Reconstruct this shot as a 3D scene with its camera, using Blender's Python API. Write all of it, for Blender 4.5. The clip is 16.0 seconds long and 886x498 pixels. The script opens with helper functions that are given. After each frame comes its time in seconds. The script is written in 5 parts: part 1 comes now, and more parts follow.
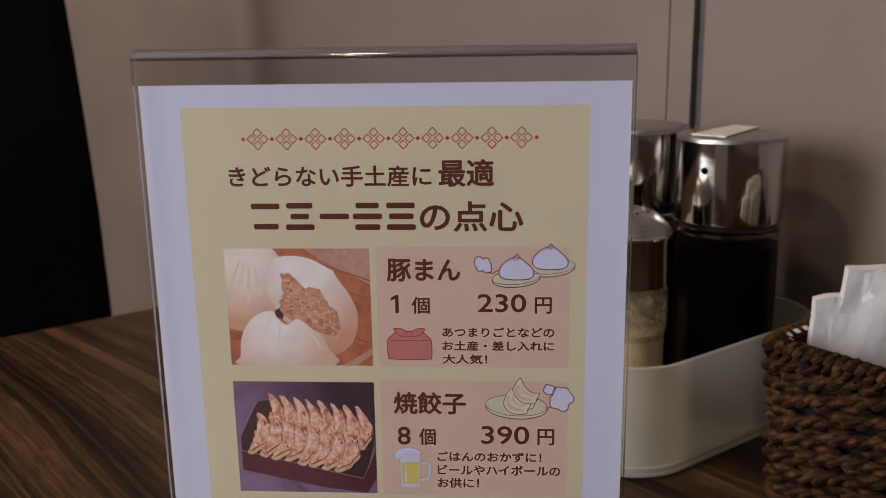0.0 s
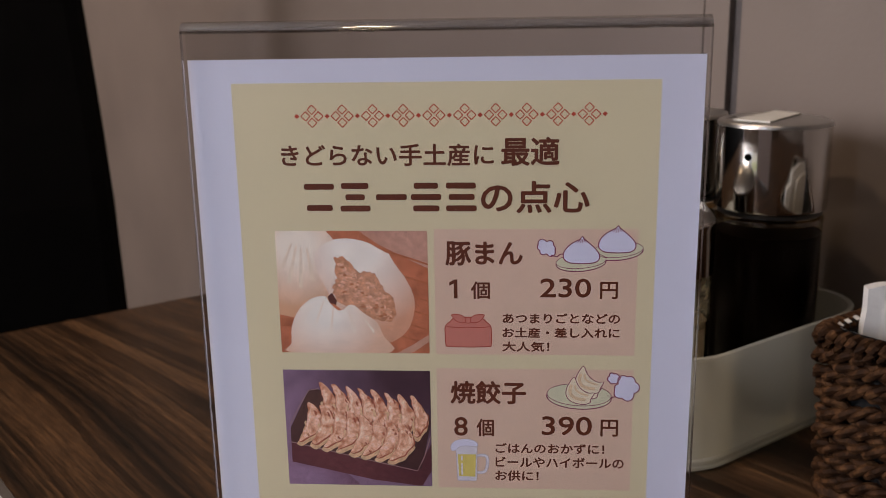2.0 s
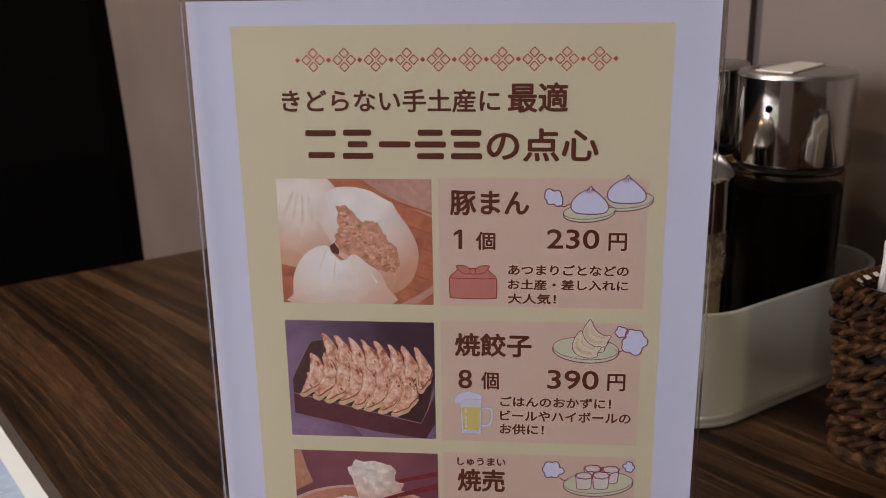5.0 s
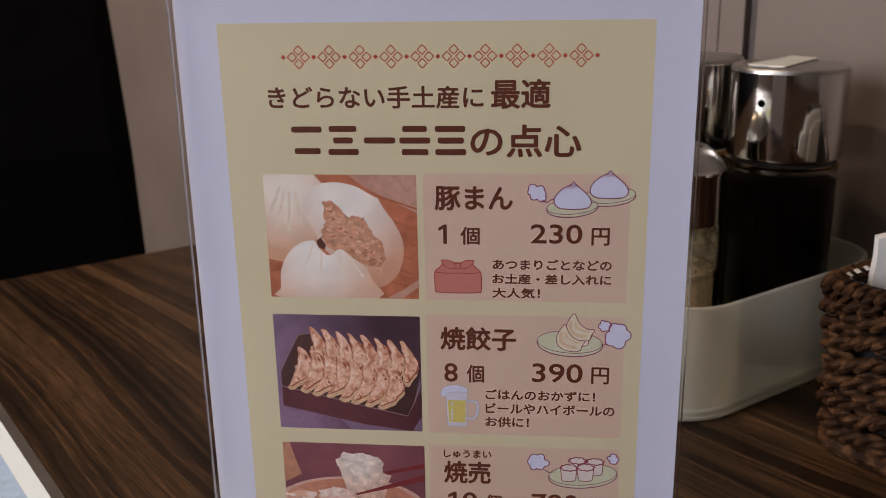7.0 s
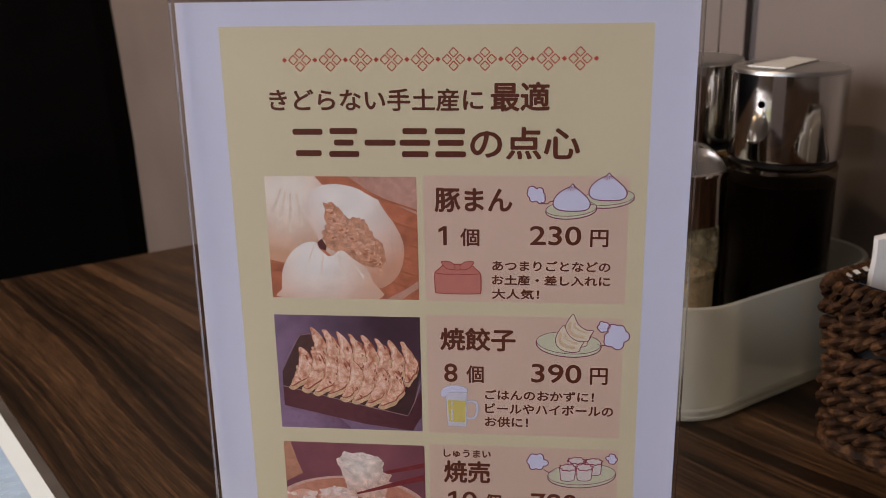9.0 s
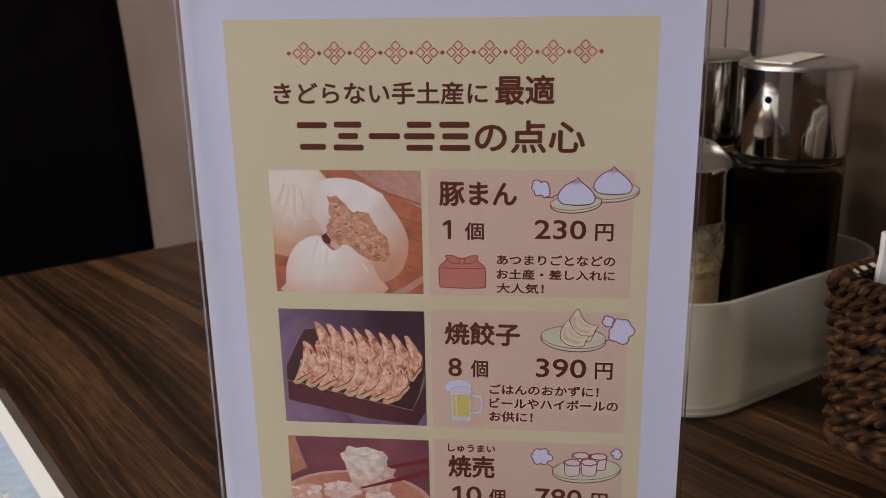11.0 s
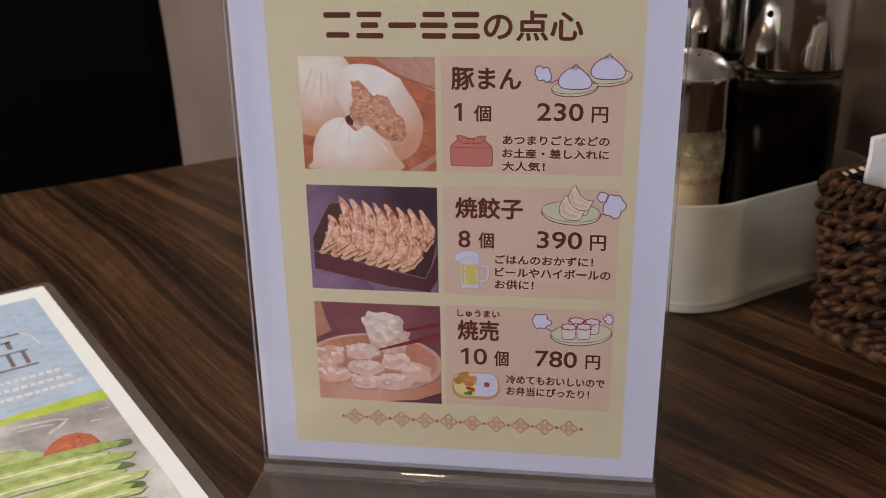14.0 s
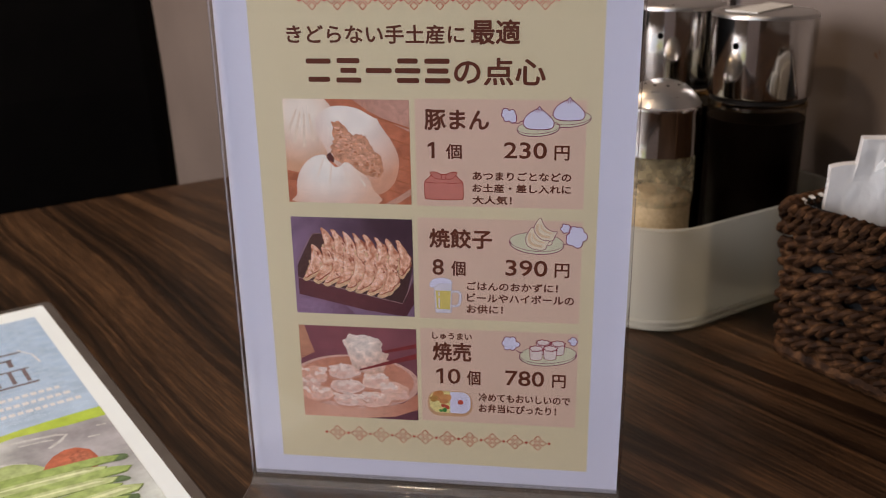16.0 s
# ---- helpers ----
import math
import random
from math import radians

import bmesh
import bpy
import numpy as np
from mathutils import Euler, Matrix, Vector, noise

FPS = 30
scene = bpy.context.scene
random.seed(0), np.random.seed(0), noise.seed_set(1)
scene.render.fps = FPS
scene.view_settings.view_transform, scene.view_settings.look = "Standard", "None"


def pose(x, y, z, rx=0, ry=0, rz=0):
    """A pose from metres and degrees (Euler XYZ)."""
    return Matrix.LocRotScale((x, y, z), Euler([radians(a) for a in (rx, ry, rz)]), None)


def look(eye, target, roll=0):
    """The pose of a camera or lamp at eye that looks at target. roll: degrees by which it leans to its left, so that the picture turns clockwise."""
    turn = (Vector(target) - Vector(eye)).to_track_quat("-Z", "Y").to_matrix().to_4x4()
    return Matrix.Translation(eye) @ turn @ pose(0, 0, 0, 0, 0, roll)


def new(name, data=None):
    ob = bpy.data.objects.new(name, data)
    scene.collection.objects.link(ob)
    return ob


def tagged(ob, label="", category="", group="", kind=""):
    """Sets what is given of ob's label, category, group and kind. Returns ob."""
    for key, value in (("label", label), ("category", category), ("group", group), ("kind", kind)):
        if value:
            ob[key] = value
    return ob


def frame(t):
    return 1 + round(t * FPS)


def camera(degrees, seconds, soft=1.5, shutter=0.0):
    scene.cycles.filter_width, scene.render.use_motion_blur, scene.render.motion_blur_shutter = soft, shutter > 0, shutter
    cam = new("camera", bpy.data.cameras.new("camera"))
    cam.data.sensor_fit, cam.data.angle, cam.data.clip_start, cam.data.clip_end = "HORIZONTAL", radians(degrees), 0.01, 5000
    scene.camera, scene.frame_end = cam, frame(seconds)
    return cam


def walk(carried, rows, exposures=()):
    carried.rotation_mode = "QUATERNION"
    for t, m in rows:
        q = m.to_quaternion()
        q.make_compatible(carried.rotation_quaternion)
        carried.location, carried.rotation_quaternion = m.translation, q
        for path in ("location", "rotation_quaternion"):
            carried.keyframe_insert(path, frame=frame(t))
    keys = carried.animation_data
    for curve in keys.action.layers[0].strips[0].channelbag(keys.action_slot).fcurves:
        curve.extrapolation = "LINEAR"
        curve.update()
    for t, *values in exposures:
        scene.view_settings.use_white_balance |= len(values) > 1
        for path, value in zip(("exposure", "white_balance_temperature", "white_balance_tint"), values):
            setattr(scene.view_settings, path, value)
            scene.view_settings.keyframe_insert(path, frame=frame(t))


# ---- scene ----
cam = camera(49.8, 16.0, soft=0.8, shutter=0.3)
cam.data.dof.use_dof = True
cam.data.dof.focus_distance = 0.305
cam.data.dof.aperture_fstop = 22.0
PATH = [
    (0, (-0.0983, -0.2899, 0.9829), (0.0733, -0.0547, 0.9105), -0.93),
    (0.5, (-0.1, -0.2895, 0.983), (0.0717, -0.0543, 0.9108), -1.00),
    (1, (-0.1075, -0.284, 0.9828), (0.0644, -0.0489, 0.911), -0.95),
    (1.5, (-0.1095, -0.2762, 0.9801), (0.0622, -0.0408, 0.9084), -0.96),
    (2, (-0.1059, -0.2704, 0.9761), (0.0649, -0.035, 0.9026), -0.95),
    (2.5, (-0.1051, -0.2709, 0.9766), (0.0642, -0.0354, 0.9), -0.94),
    (3, (-0.1054, -0.2675, 0.9748), (0.0628, -0.0318, 0.8964), -0.96),
    (3.5, (-0.103, -0.266, 0.9732), (0.0634, -0.0299, 0.8923), -0.92),
    (4, (-0.1001, -0.2667, 0.9721), (0.0649, -0.0304, 0.8889), -0.96),
    (4.5, (-0.0989, -0.2676, 0.9722), (0.065, -0.0313, 0.887), -0.90),
    (7, (-0.0948, -0.2743, 0.9737), (0.0663, -0.0373, 0.885), -1.02),
    (7.5, (-0.0934, -0.2763, 0.9744), (0.0675, -0.0393, 0.8854), -1.02),
    (8, (-0.0962, -0.2762, 0.9754), (0.0647, -0.0392, 0.8864), -1.10),
    (8.5, (-0.0972, -0.2753, 0.9756), (0.0636, -0.0383, 0.8864), -0.99),
    (9, (-0.0951, -0.2763, 0.9751), (0.0652, -0.0389, 0.886), -1.00),
    (11.5, (-0.0944, -0.2764, 0.9737), (0.0633, -0.0377, 0.8836), -1.01),
    (12, (-0.0994, -0.2808, 0.9796), (0.0571, -0.0421, 0.8873), -0.90),
    (12.5, (-0.1, -0.2961, 0.99), (0.0547, -0.0574, 0.8945), -0.94),
    (13, (-0.1154, -0.3081, 0.9712), (0.0368, -0.0699, 0.8707), -0.97),
    (13.5, (-0.1182, -0.3047, 0.9611), (0.0322, -0.0668, 0.857), -0.94),
    (14, (-0.1125, -0.3099, 0.9634), (0.0369, -0.0724, 0.8573), -0.88),
    (14.5, (-0.1107, -0.3113, 0.9628), (0.0388, -0.074, 0.8563), -0.99),
    (15, (-0.1202, -0.3254, 0.9775), (0.0297, -0.0882, 0.8715), -0.95),
    (15.5, (-0.1217, -0.3261, 0.9771), (0.0289, -0.0885, 0.8728), -0.95),
    (16, (-0.1166, -0.3314, 0.9785), (0.0343, -0.0938, 0.8749), -0.89),
]
walk(cam, [(t, look(eye, target, roll)) for t, eye, target, roll in PATH], exposures=[(0.0, 0.20), (4.5, 0.24), (9.0, 0.25), (12.5, 0.31), (13.5, 0.42), (16.0, 0.42)])

# ---- light ----
world = bpy.data.worlds.new("room_air")
scene.world = world
world.use_nodes = True
world.node_tree.nodes["Background"].inputs[0].default_value = (0.9, 0.85, 0.8, 1)
world.node_tree.nodes["Background"].inputs[1].default_value = 0.008


def lamp(name, kind, place, target, power, colour, size=0.1, size_y=None):
    data = bpy.data.lights.new(name, kind)
    data.energy, data.color = power, colour
    if kind == "AREA":
        data.shape = "RECTANGLE" if size_y else "DISK"
        data.size = size
        if size_y:
            data.size_y = size_y
    else:
        data.shadow_soft_size = size
    ob = new(name, data)
    ob.matrix_world = look(place, target)
    return ob


WARM, COOL = (1.0, 0.71, 0.45), (0.925, 0.855, 0.88)
lamp("window_light", "AREA", (-2.22, 0.70, 1.45), (0.0, 0.0, 0.9), 70, COOL, 1.2, 1.3)
lamp("window_light", "AREA", (-2.22, -0.78, 1.10), (0.0, 0.0, 0.9), 16, (0.66, 0.79, 1.0), 0.13, 1.95)
for spot_x, spot_y, watts in ((-1.15, 0.20, 9), (-0.45, 1.35, 13.5), (-1.15, -0.98, 1.5)):
    lamp("ceiling_bulb", "AREA", (spot_x, spot_y, 2.46), (spot_x, spot_y, 0), watts, WARM, 0.13)

# ---- materials ----


def shader(name):
    m = bpy.data.materials.new(name)
    m.use_nodes = True
    t = m.node_tree
    return m, t, t.nodes["Principled BSDF"]


def node(t, kind, **values):
    n = t.nodes.new(kind)
    for key, value in values.items():
        n.inputs[key].default_value = value
    return n


def coords(t, scale=(1, 1, 1), turn=(0, 0, 0)):
    c = t.nodes.new("ShaderNodeTexCoord")
    m = t.nodes.new("ShaderNodeMapping")
    m.inputs["Scale"].default_value = scale
    r = t.nodes.new("ShaderNodeMapping")
    r.inputs["Rotation"].default_value = turn
    t.links.new(c.outputs["Object"], r.inputs["Vector"])
    t.links.new(r.outputs["Vector"], m.inputs["Vector"])
    return m.outputs["Vector"]


def ramp(t, source, stops):
    r = t.nodes.new("ShaderNodeValToRGB")
    while len(r.color_ramp.elements) < len(stops):
        r.color_ramp.elements.new(0.5)
    for e, (at, colour) in zip(r.color_ramp.elements, stops):
        e.position, e.color = at, (*colour, 1)
    t.links.new(source, r.inputs["Fac"])
    return r.outputs["Color"]


def bump(t, b, source, strength, distance=0.001):
    n = node(t, "ShaderNodeBump", Strength=strength, Distance=distance)
    t.links.new(source, n.inputs["Height"])
    t.links.new(n.outputs["Normal"], b.inputs["Normal"])


def plain(name, dark, light, rough=0.5, scale=60.0, metal=0.0, relief=0.0, fine=400.0, spec=0.5, stretch=(1, 1, 1)):
    """A surface with a soft mottle between two close colours and a fine grain."""
    m, t, b = shader(name)
    v = coords(t, stretch)
    a = node(t, "ShaderNodeTexNoise", Scale=scale, Detail=4.0)
    t.links.new(v, a.inputs["Vector"])
    t.links.new(ramp(t, a.outputs["Fac"], [(0.3, dark), (0.7, light)]), b.inputs["Base Color"])
    b.inputs["Roughness"].default_value = rough
    b.inputs["Metallic"].default_value = metal
    b.inputs["Specular IOR Level"].default_value = spec
    if relief:
        f = node(t, "ShaderNodeTexNoise", Scale=fine, Detail=3.0)
        t.links.new(v, f.inputs["Vector"])
        bump(t, b, f.outputs["Fac"], relief)
    return m


def ink(name, colour, vary=0.06, scale=350.0):
    lo = tuple(c * (1 - vary) for c in colour)
    hi = tuple(min(1, c * (1 + vary)) for c in colour)
    return plain(name, lo, hi, 0.55, scale, spec=0.25)


def clear(name, tint, rough, face_on=0.035, haze=0.0):
    """Clear plastic or glass sheet: it lets light straight through and mirrors more the flatter it is seen."""
    m, t, b = shader(name)
    t.nodes.remove(b)
    through_it = node(t, "ShaderNodeBsdfTransparent", Color=(*tint, 1))
    gloss = node(t, "ShaderNodeBsdfGlossy", Roughness=rough)
    weight = node(t, "ShaderNodeLayerWeight", Blend=0.5)
    steep = t.nodes.new("ShaderNodeMath")
    steep.operation = "POWER"
    steep.inputs[1].default_value = 5.0
    amount = t.nodes.new("ShaderNodeMath")
    amount.operation = "MULTIPLY_ADD"
    amount.inputs[1].default_value, amount.inputs[2].default_value = 0.9, face_on
    t.links.new(weight.outputs["Facing"], steep.inputs[0])
    t.links.new(steep.outputs[0], amount.inputs[0])
    mix = t.nodes.new("ShaderNodeMixShader")
    t.links.new(amount.outputs[0], mix.inputs[0])
    t.links.new(through_it.outputs[0], mix.inputs[1])
    t.links.new(gloss.outputs[0], mix.inputs[2])
    last = mix
    if haze:
        v = coords(t, (40, 900, 40), (0, 0, radians(25)))
        n = node(t, "ShaderNodeTexNoise", Scale=1.0, Detail=4.0, Roughness=0.7)
        t.links.new(v, n.inputs["Vector"])
        amount = t.nodes.new("ShaderNodeMapRange")
        amount.inputs["To Min"].default_value, amount.inputs["To Max"].default_value = 0.4 * haze, 1.6 * haze
        t.links.new(n.outputs["Fac"], amount.inputs["Value"])
        dull = node(t, "ShaderNodeBsdfDiffuse", Color=(0.75, 0.70, 0.62, 1))
        last = t.nodes.new("ShaderNodeMixShader")
        t.links.new(amount.outputs["Result"], last.inputs[0])
        t.links.new(mix.outputs[0], last.inputs[1])
        t.links.new(dull.outputs[0], last.inputs[2])
    t.links.new(last.outputs[0], t.nodes["Material Output"].inputs["Surface"])
    return m


GRAIN = -5.0


def walnut():
    """Dark laminate with long even grain lines that swing into pointed arches, broad dark and light bands and fine pores."""
    m, t, b = shader("walnut_laminate")

    def maths(kind, a, c, d=None):
        n = t.nodes.new("ShaderNodeMath")
        n.operation = kind
        for k, v in enumerate((a, c, d)):
            if v is None:
                continue
            if isinstance(v, (int, float)):
                n.inputs[k].default_value = v
            else:
                t.links.new(v, n.inputs[k])
        return n.outputs[0]

    turn = (0, 0, radians(GRAIN))
    slow = node(t, "ShaderNodeTexNoise", Scale=1.0, Detail=1.5, Roughness=0.45)
    t.links.new(coords(t, (4.6, 1.5, 4.6), turn), slow.inputs["Vector"])
    quick = node(t, "ShaderNodeTexNoise", Scale=1.0, Detail=2.0, Roughness=0.5)
    t.links.new(coords(t, (42.0, 9.0, 9.0), turn), quick.inputs["Vector"])
    across = t.nodes.new("ShaderNodeSeparateXYZ")
    t.links.new(coords(t, (1, 1, 1), turn), across.inputs[0])
    # growth rings: contour lines of a smooth field drawn out along the board
    field = maths("MULTIPLY_ADD", slow.outputs["Fac"], 0.15, across.outputs["X"])
    field = maths("MULTIPLY_ADD", quick.outputs["Fac"], 0.006, field)
    rings = node(t, "ShaderNodeTexNoise", Scale=1.0, Detail=3.0, Roughness=0.62)
    rings.noise_dimensions = "1D"
    t.links.new(maths("MULTIPLY", field, 250.0), rings.inputs["W"])
    bands = node(t, "ShaderNodeTexNoise", Scale=1.0, Detail=1.0, Roughness=0.5)
    bands.noise_dimensions = "1D"
    t.links.new(maths("MULTIPLY", field, 38.0), bands.inputs["W"])
    cloudy = node(t, "ShaderNodeTexNoise", Scale=1.0, Detail=3.0, Roughness=0.55)
    t.links.new(coords(t, (46.0, 7.0, 9.0), turn), cloudy.inputs["Vector"])
    tone = maths("MULTIPLY_ADD", rings.outputs["Fac"], 0.42, maths("MULTIPLY", bands.outputs["Fac"], 0.48))
    tone = maths("MULTIPLY_ADD", cloudy.outputs["Fac"], 0.30, tone)
    colour = ramp(t, tone, [(0.44, (0.0056, 0.0028, 0.0016)), (0.54, (0.0185, 0.0092, 0.0049)), (0.64, (0.0470, 0.0245, 0.0124)), (0.78, (0.1000, 0.0540, 0.0275))])
    pores = node(t, "ShaderNodeTexNoise", Scale=1.0, Detail=5.0, Roughness=0.75)
    t.links.new(coords(t, (1300.0, 34.0, 60.0), turn), pores.inputs["Vector"])
    lines = ramp(t, pores.outputs["Fac"], [(0.38, (0.30, 0.28, 0.26)), (0.50, (0.86, 0.86, 0.86)), (0.62, (1.9, 1.8, 1.55))])
    mix = t.nodes.new("ShaderNodeMix")
    mix.data_type, mix.blend_type = "RGBA", "MULTIPLY"
    mix.inputs["Factor"].default_value = 0.85
    t.links.new(colour, mix.inputs["A"])
    t.links.new(lines, mix.inputs["B"])
    t.links.new(mix.outputs["Result"], b.inputs["Base Color"])
    b.inputs["Roughness"].default_value = 0.37
    b.inputs["Specular IOR Level"].default_value = 0.26
    bump(t, b, pores.outputs["Fac"], 0.35, 0.0004)
    return m


def brushed(name, base, rough):
    m, t, b = shader(name)
    v = coords(t, (60, 60, 900))
    n = node(t, "ShaderNodeTexNoise", Scale=1.0, Detail=2.0)
    t.links.new(v, n.inputs["Vector"])
    r = t.nodes.new("ShaderNodeMapRange")
    r.inputs["To Min"].default_value, r.inputs["To Max"].default_value = rough * 0.7, rough * 1.4
    t.links.new(n.outputs["Fac"], r.inputs["Value"])
    t.links.new(r.outputs["Result"], b.inputs["Roughness"])
    b.inputs["Base Color"].default_value = (*base, 1)
    b.inputs["Metallic"].default_value = 1.0
    return m


WOOD = walnut()
WALL = plain("grey_wall_panel", (0.128, 0.103, 0.088), (0.157, 0.128, 0.110), 0.55, 7.0, relief=0.12, fine=260.0, spec=0.3)
STRIP = plain("dark_joint_strip", (0.035, 0.028, 0.027), (0.05, 0.04, 0.038), 0.5)
PLASTER = plain("ceiling_plaster", (0.42, 0.39, 0.36), (0.5, 0.47, 0.44), 0.9, 9.0)
FLOORING = plain("dark_floor_tiles", (0.05, 0.042, 0.036), (0.085, 0.07, 0.06), 0.5, 12.0)
LEATHER = plain("black_bench_leather", (0.0016, 0.0012, 0.0011), (0.0030, 0.0023, 0.0020), 0.7, 30.0, relief=0.2, fine=700.0, spec=0.08)
IRON = plain("black_iron", (0.02, 0.02, 0.02), (0.03, 0.03, 0.03), 0.5)
STEEL = brushed("polished_steel", (0.62, 0.60, 0.57), 0.09)
STEEL_TOP = brushed("satin_steel", (0.42, 0.41, 0.39), 0.30)
ACRYLIC = clear("clear_acrylic", (0.97, 0.97, 0.98), 0.015, 0.03)
ACRYLIC_EDGE = clear("acrylic_cut_edge", (0.93, 0.92, 0.92), 0.12, 0.25)
ACRYLIC_FOLD = clear("bent_acrylic", (0.84, 0.83, 0.83), 0.06, 0.30)
ACRYLIC_BEND = clear("bent_acrylic_foot", (0.86, 0.86, 0.86), 0.06, 0.16, 0.04)
ACRYLIC_FOOT = clear("scuffed_acrylic", (0.95, 0.94, 0.93), 0.08, 0.03, 0.026)
GLASS = clear("bottle_glass", (0.90, 0.87, 0.78), 0.05, 0.006)
COLLAR = clear("collar_glass", (0.62, 0.50, 0.32), 0.10, 0.12)
SOY = plain("soy_sauce", (0.002, 0.001, 0.0008), (0.003, 0.0015, 0.001), 0.4, spec=0.03)
PEPPER = plain("ground_pepper", (0.46, 0.38, 0.28), (0.62, 0.53, 0.41), 0.9, 500.0, relief=0.4)
PAPER = ink("white_card", (0.73, 0.73, 0.84), 0.015, 40.0)
BLACK = plain("black_plastic", (0.008, 0.008, 0.008), (0.012, 0.011, 0.01), 0.35)
HOLE = plain("dark_hole", (0.001, 0.001, 0.001), (0.002, 0.002, 0.002), 0.9, spec=0.0)
LABEL = plain("label_tape", (0.50, 0.50, 0.47), (0.60, 0.60, 0.57), 0.5, 80.0)


def frosted():
    m, t, b = shader("frosted_plastic")
    v = coords(t)
    n = node(t, "ShaderNodeTexNoise", Scale=900.0, Detail=2.0)
    t.links.new(v, n.inputs["Vector"])
    bump(t, b, n.outputs["Fac"], 0.08)
    b.inputs["Base Color"].default_value = (0.72, 0.73, 0.68, 1)
    b.inputs["Roughness"].default_value = 0.42
    soft = node(t, "ShaderNodeBsdfTranslucent", Color=(0.80, 0.81, 0.75, 1))
    thin = node(t, "ShaderNodeBsdfTransparent", Color=(0.95, 0.95, 0.92, 1))
    a, c = t.nodes.new("ShaderNodeMixShader"), t.nodes.new("ShaderNodeMixShader")
    a.inputs[0].default_value, c.inputs[0].default_value = 0.5, 0.46
    t.links.new(b.outputs[0], a.inputs[1])
    t.links.new(soft.outputs[0], a.inputs[2])
    t.links.new(a.outputs[0], c.inputs[1])
    t.links.new(thin.outputs[0], c.inputs[2])
    t.links.new(c.outputs[0], t.nodes["Material Output"].inputs["Surface"])
    return m


FROST = frosted()

# ---- mesh helpers ----


def part(name, bm, material, parent=None, label="", smooth=False):
    bmesh.ops.recalc_face_normals(bm, faces=bm.faces)
    me = bpy.data.meshes.new(name)
    bm.to_mesh(me)
    bm.free()
    me.materials.append(material)
    if smooth:
        for p in me.polygons:
            p.use_smooth = True
        me.set_sharp_from_angle(angle=radians(28))
    ob = new(name, me)
    ob.parent = parent
    return tagged(ob, label)


def thing(name, m, label, category, group="", kind=""):
    ob = new(name)
    ob.empty_display_size = 0.02
    ob.matrix_basis = m
    return tagged(ob, label, category, group, kind)


def box(x0, x1, y0, y1, z0, z1, bevel=0.0, bm=None, segs=2):
    made = bm or bmesh.new()
    got = bmesh.ops.create_cube(made, size=1.0, matrix=Matrix.Translation(((x0 + x1) / 2, (y0 + y1) / 2, (z0 + z1) / 2)) @ Matrix.Diagonal((x1 - x0, y1 - y0, z1 - z0, 1)))
    if bevel:
        edges = list({e for v in got["verts"] for e in v.link_edges})
        bmesh.ops.bevel(made, geom=edges, offset=bevel, segments=segs, profile=0.5, affect="EDGES")
    return made


def lathe(profile, segs=64, wobble=None):
    bm = bmesh.new()
    rings = []
    for r, z in profile:
        if r < 1e-6:
            rings.append([bm.verts.new((0, 0, z))])
        else:
            rings.append([bm.verts.new((r * math.cos(2 * math.pi * k / segs), r * math.sin(2 * math.pi * k / segs), z)) for k in range(segs)])
    for a, b in zip(rings, rings[1:]):
        for k in range(segs):
            j = (k + 1) % segs
            if len(a) == 1 and len(b) == 1:
                continue
            if len(a) == 1:
                bm.faces.new((a[0], b[k], b[j]))
            elif len(b) == 1:
                bm.faces.new((a[k], a[j], b[0]))
            else:
                bm.faces.new((a[k], a[j], b[j], b[k]))
    return bm


def tube(points, radius, sides=6, bm=None, closed=False):
    made = bm or bmesh.new()
    pts = [Vector(p) for p in points]
    n = len(pts)
    rings = []
    for k, p in enumerate(pts):
        ahead = (pts[(k + 1) % n] if closed or k + 1 < n else p) - (pts[k - 1] if closed or k else p)
        ahead.normalize()
        side = ahead.cross(Vector((0, 0, 1)))
        if side.length < 0.05:
            side = Vector((1, 0, 0))
        side.normalize()
        up = side.cross(ahead)
        r = radius(k / max(1, n - 1)) if callable(radius) else radius
        rings.append([made.verts.new(p + r * (math.cos(a) * side + math.sin(a) * up)) for a in (2 * math.pi * i / sides for i in range(sides))])
    for k in range(n if closed else n - 1):
        a, b = rings[k], rings[(k + 1) % n]
        for i in range(sides):
            j = (i + 1) % sides
            made.faces.new((a[i], a[j], b[j], b[i]))
    if not closed:
        made.faces.new(rings[0][::-1])
        made.faces.new(rings[-1])
    return made


def sheet(points, z, bm=None):
    made = bm or bmesh.new()
    made.faces.new([made.verts.new((x, y, z)) for x, y in points])
    return made


def rect(x0, x1, y0, y1):
    return [(x0, y0), (x1, y0), (x1, y1), (x0, y1)]


def rounded(x0, x1, y0, y1, r, n=5):
    out = []
    for cx, cy, a0 in ((x1 - r, y0 + r, -90), (x1 - r, y1 - r, 0), (x0 + r, y1 - r, 90), (x0 + r, y0 + r, 180)):
        out += [(cx + r * math.cos(radians(a0 + 90 * k / n)), cy + r * math.sin(radians(a0 + 90 * k / n))) for k in range(n + 1)]
    return out


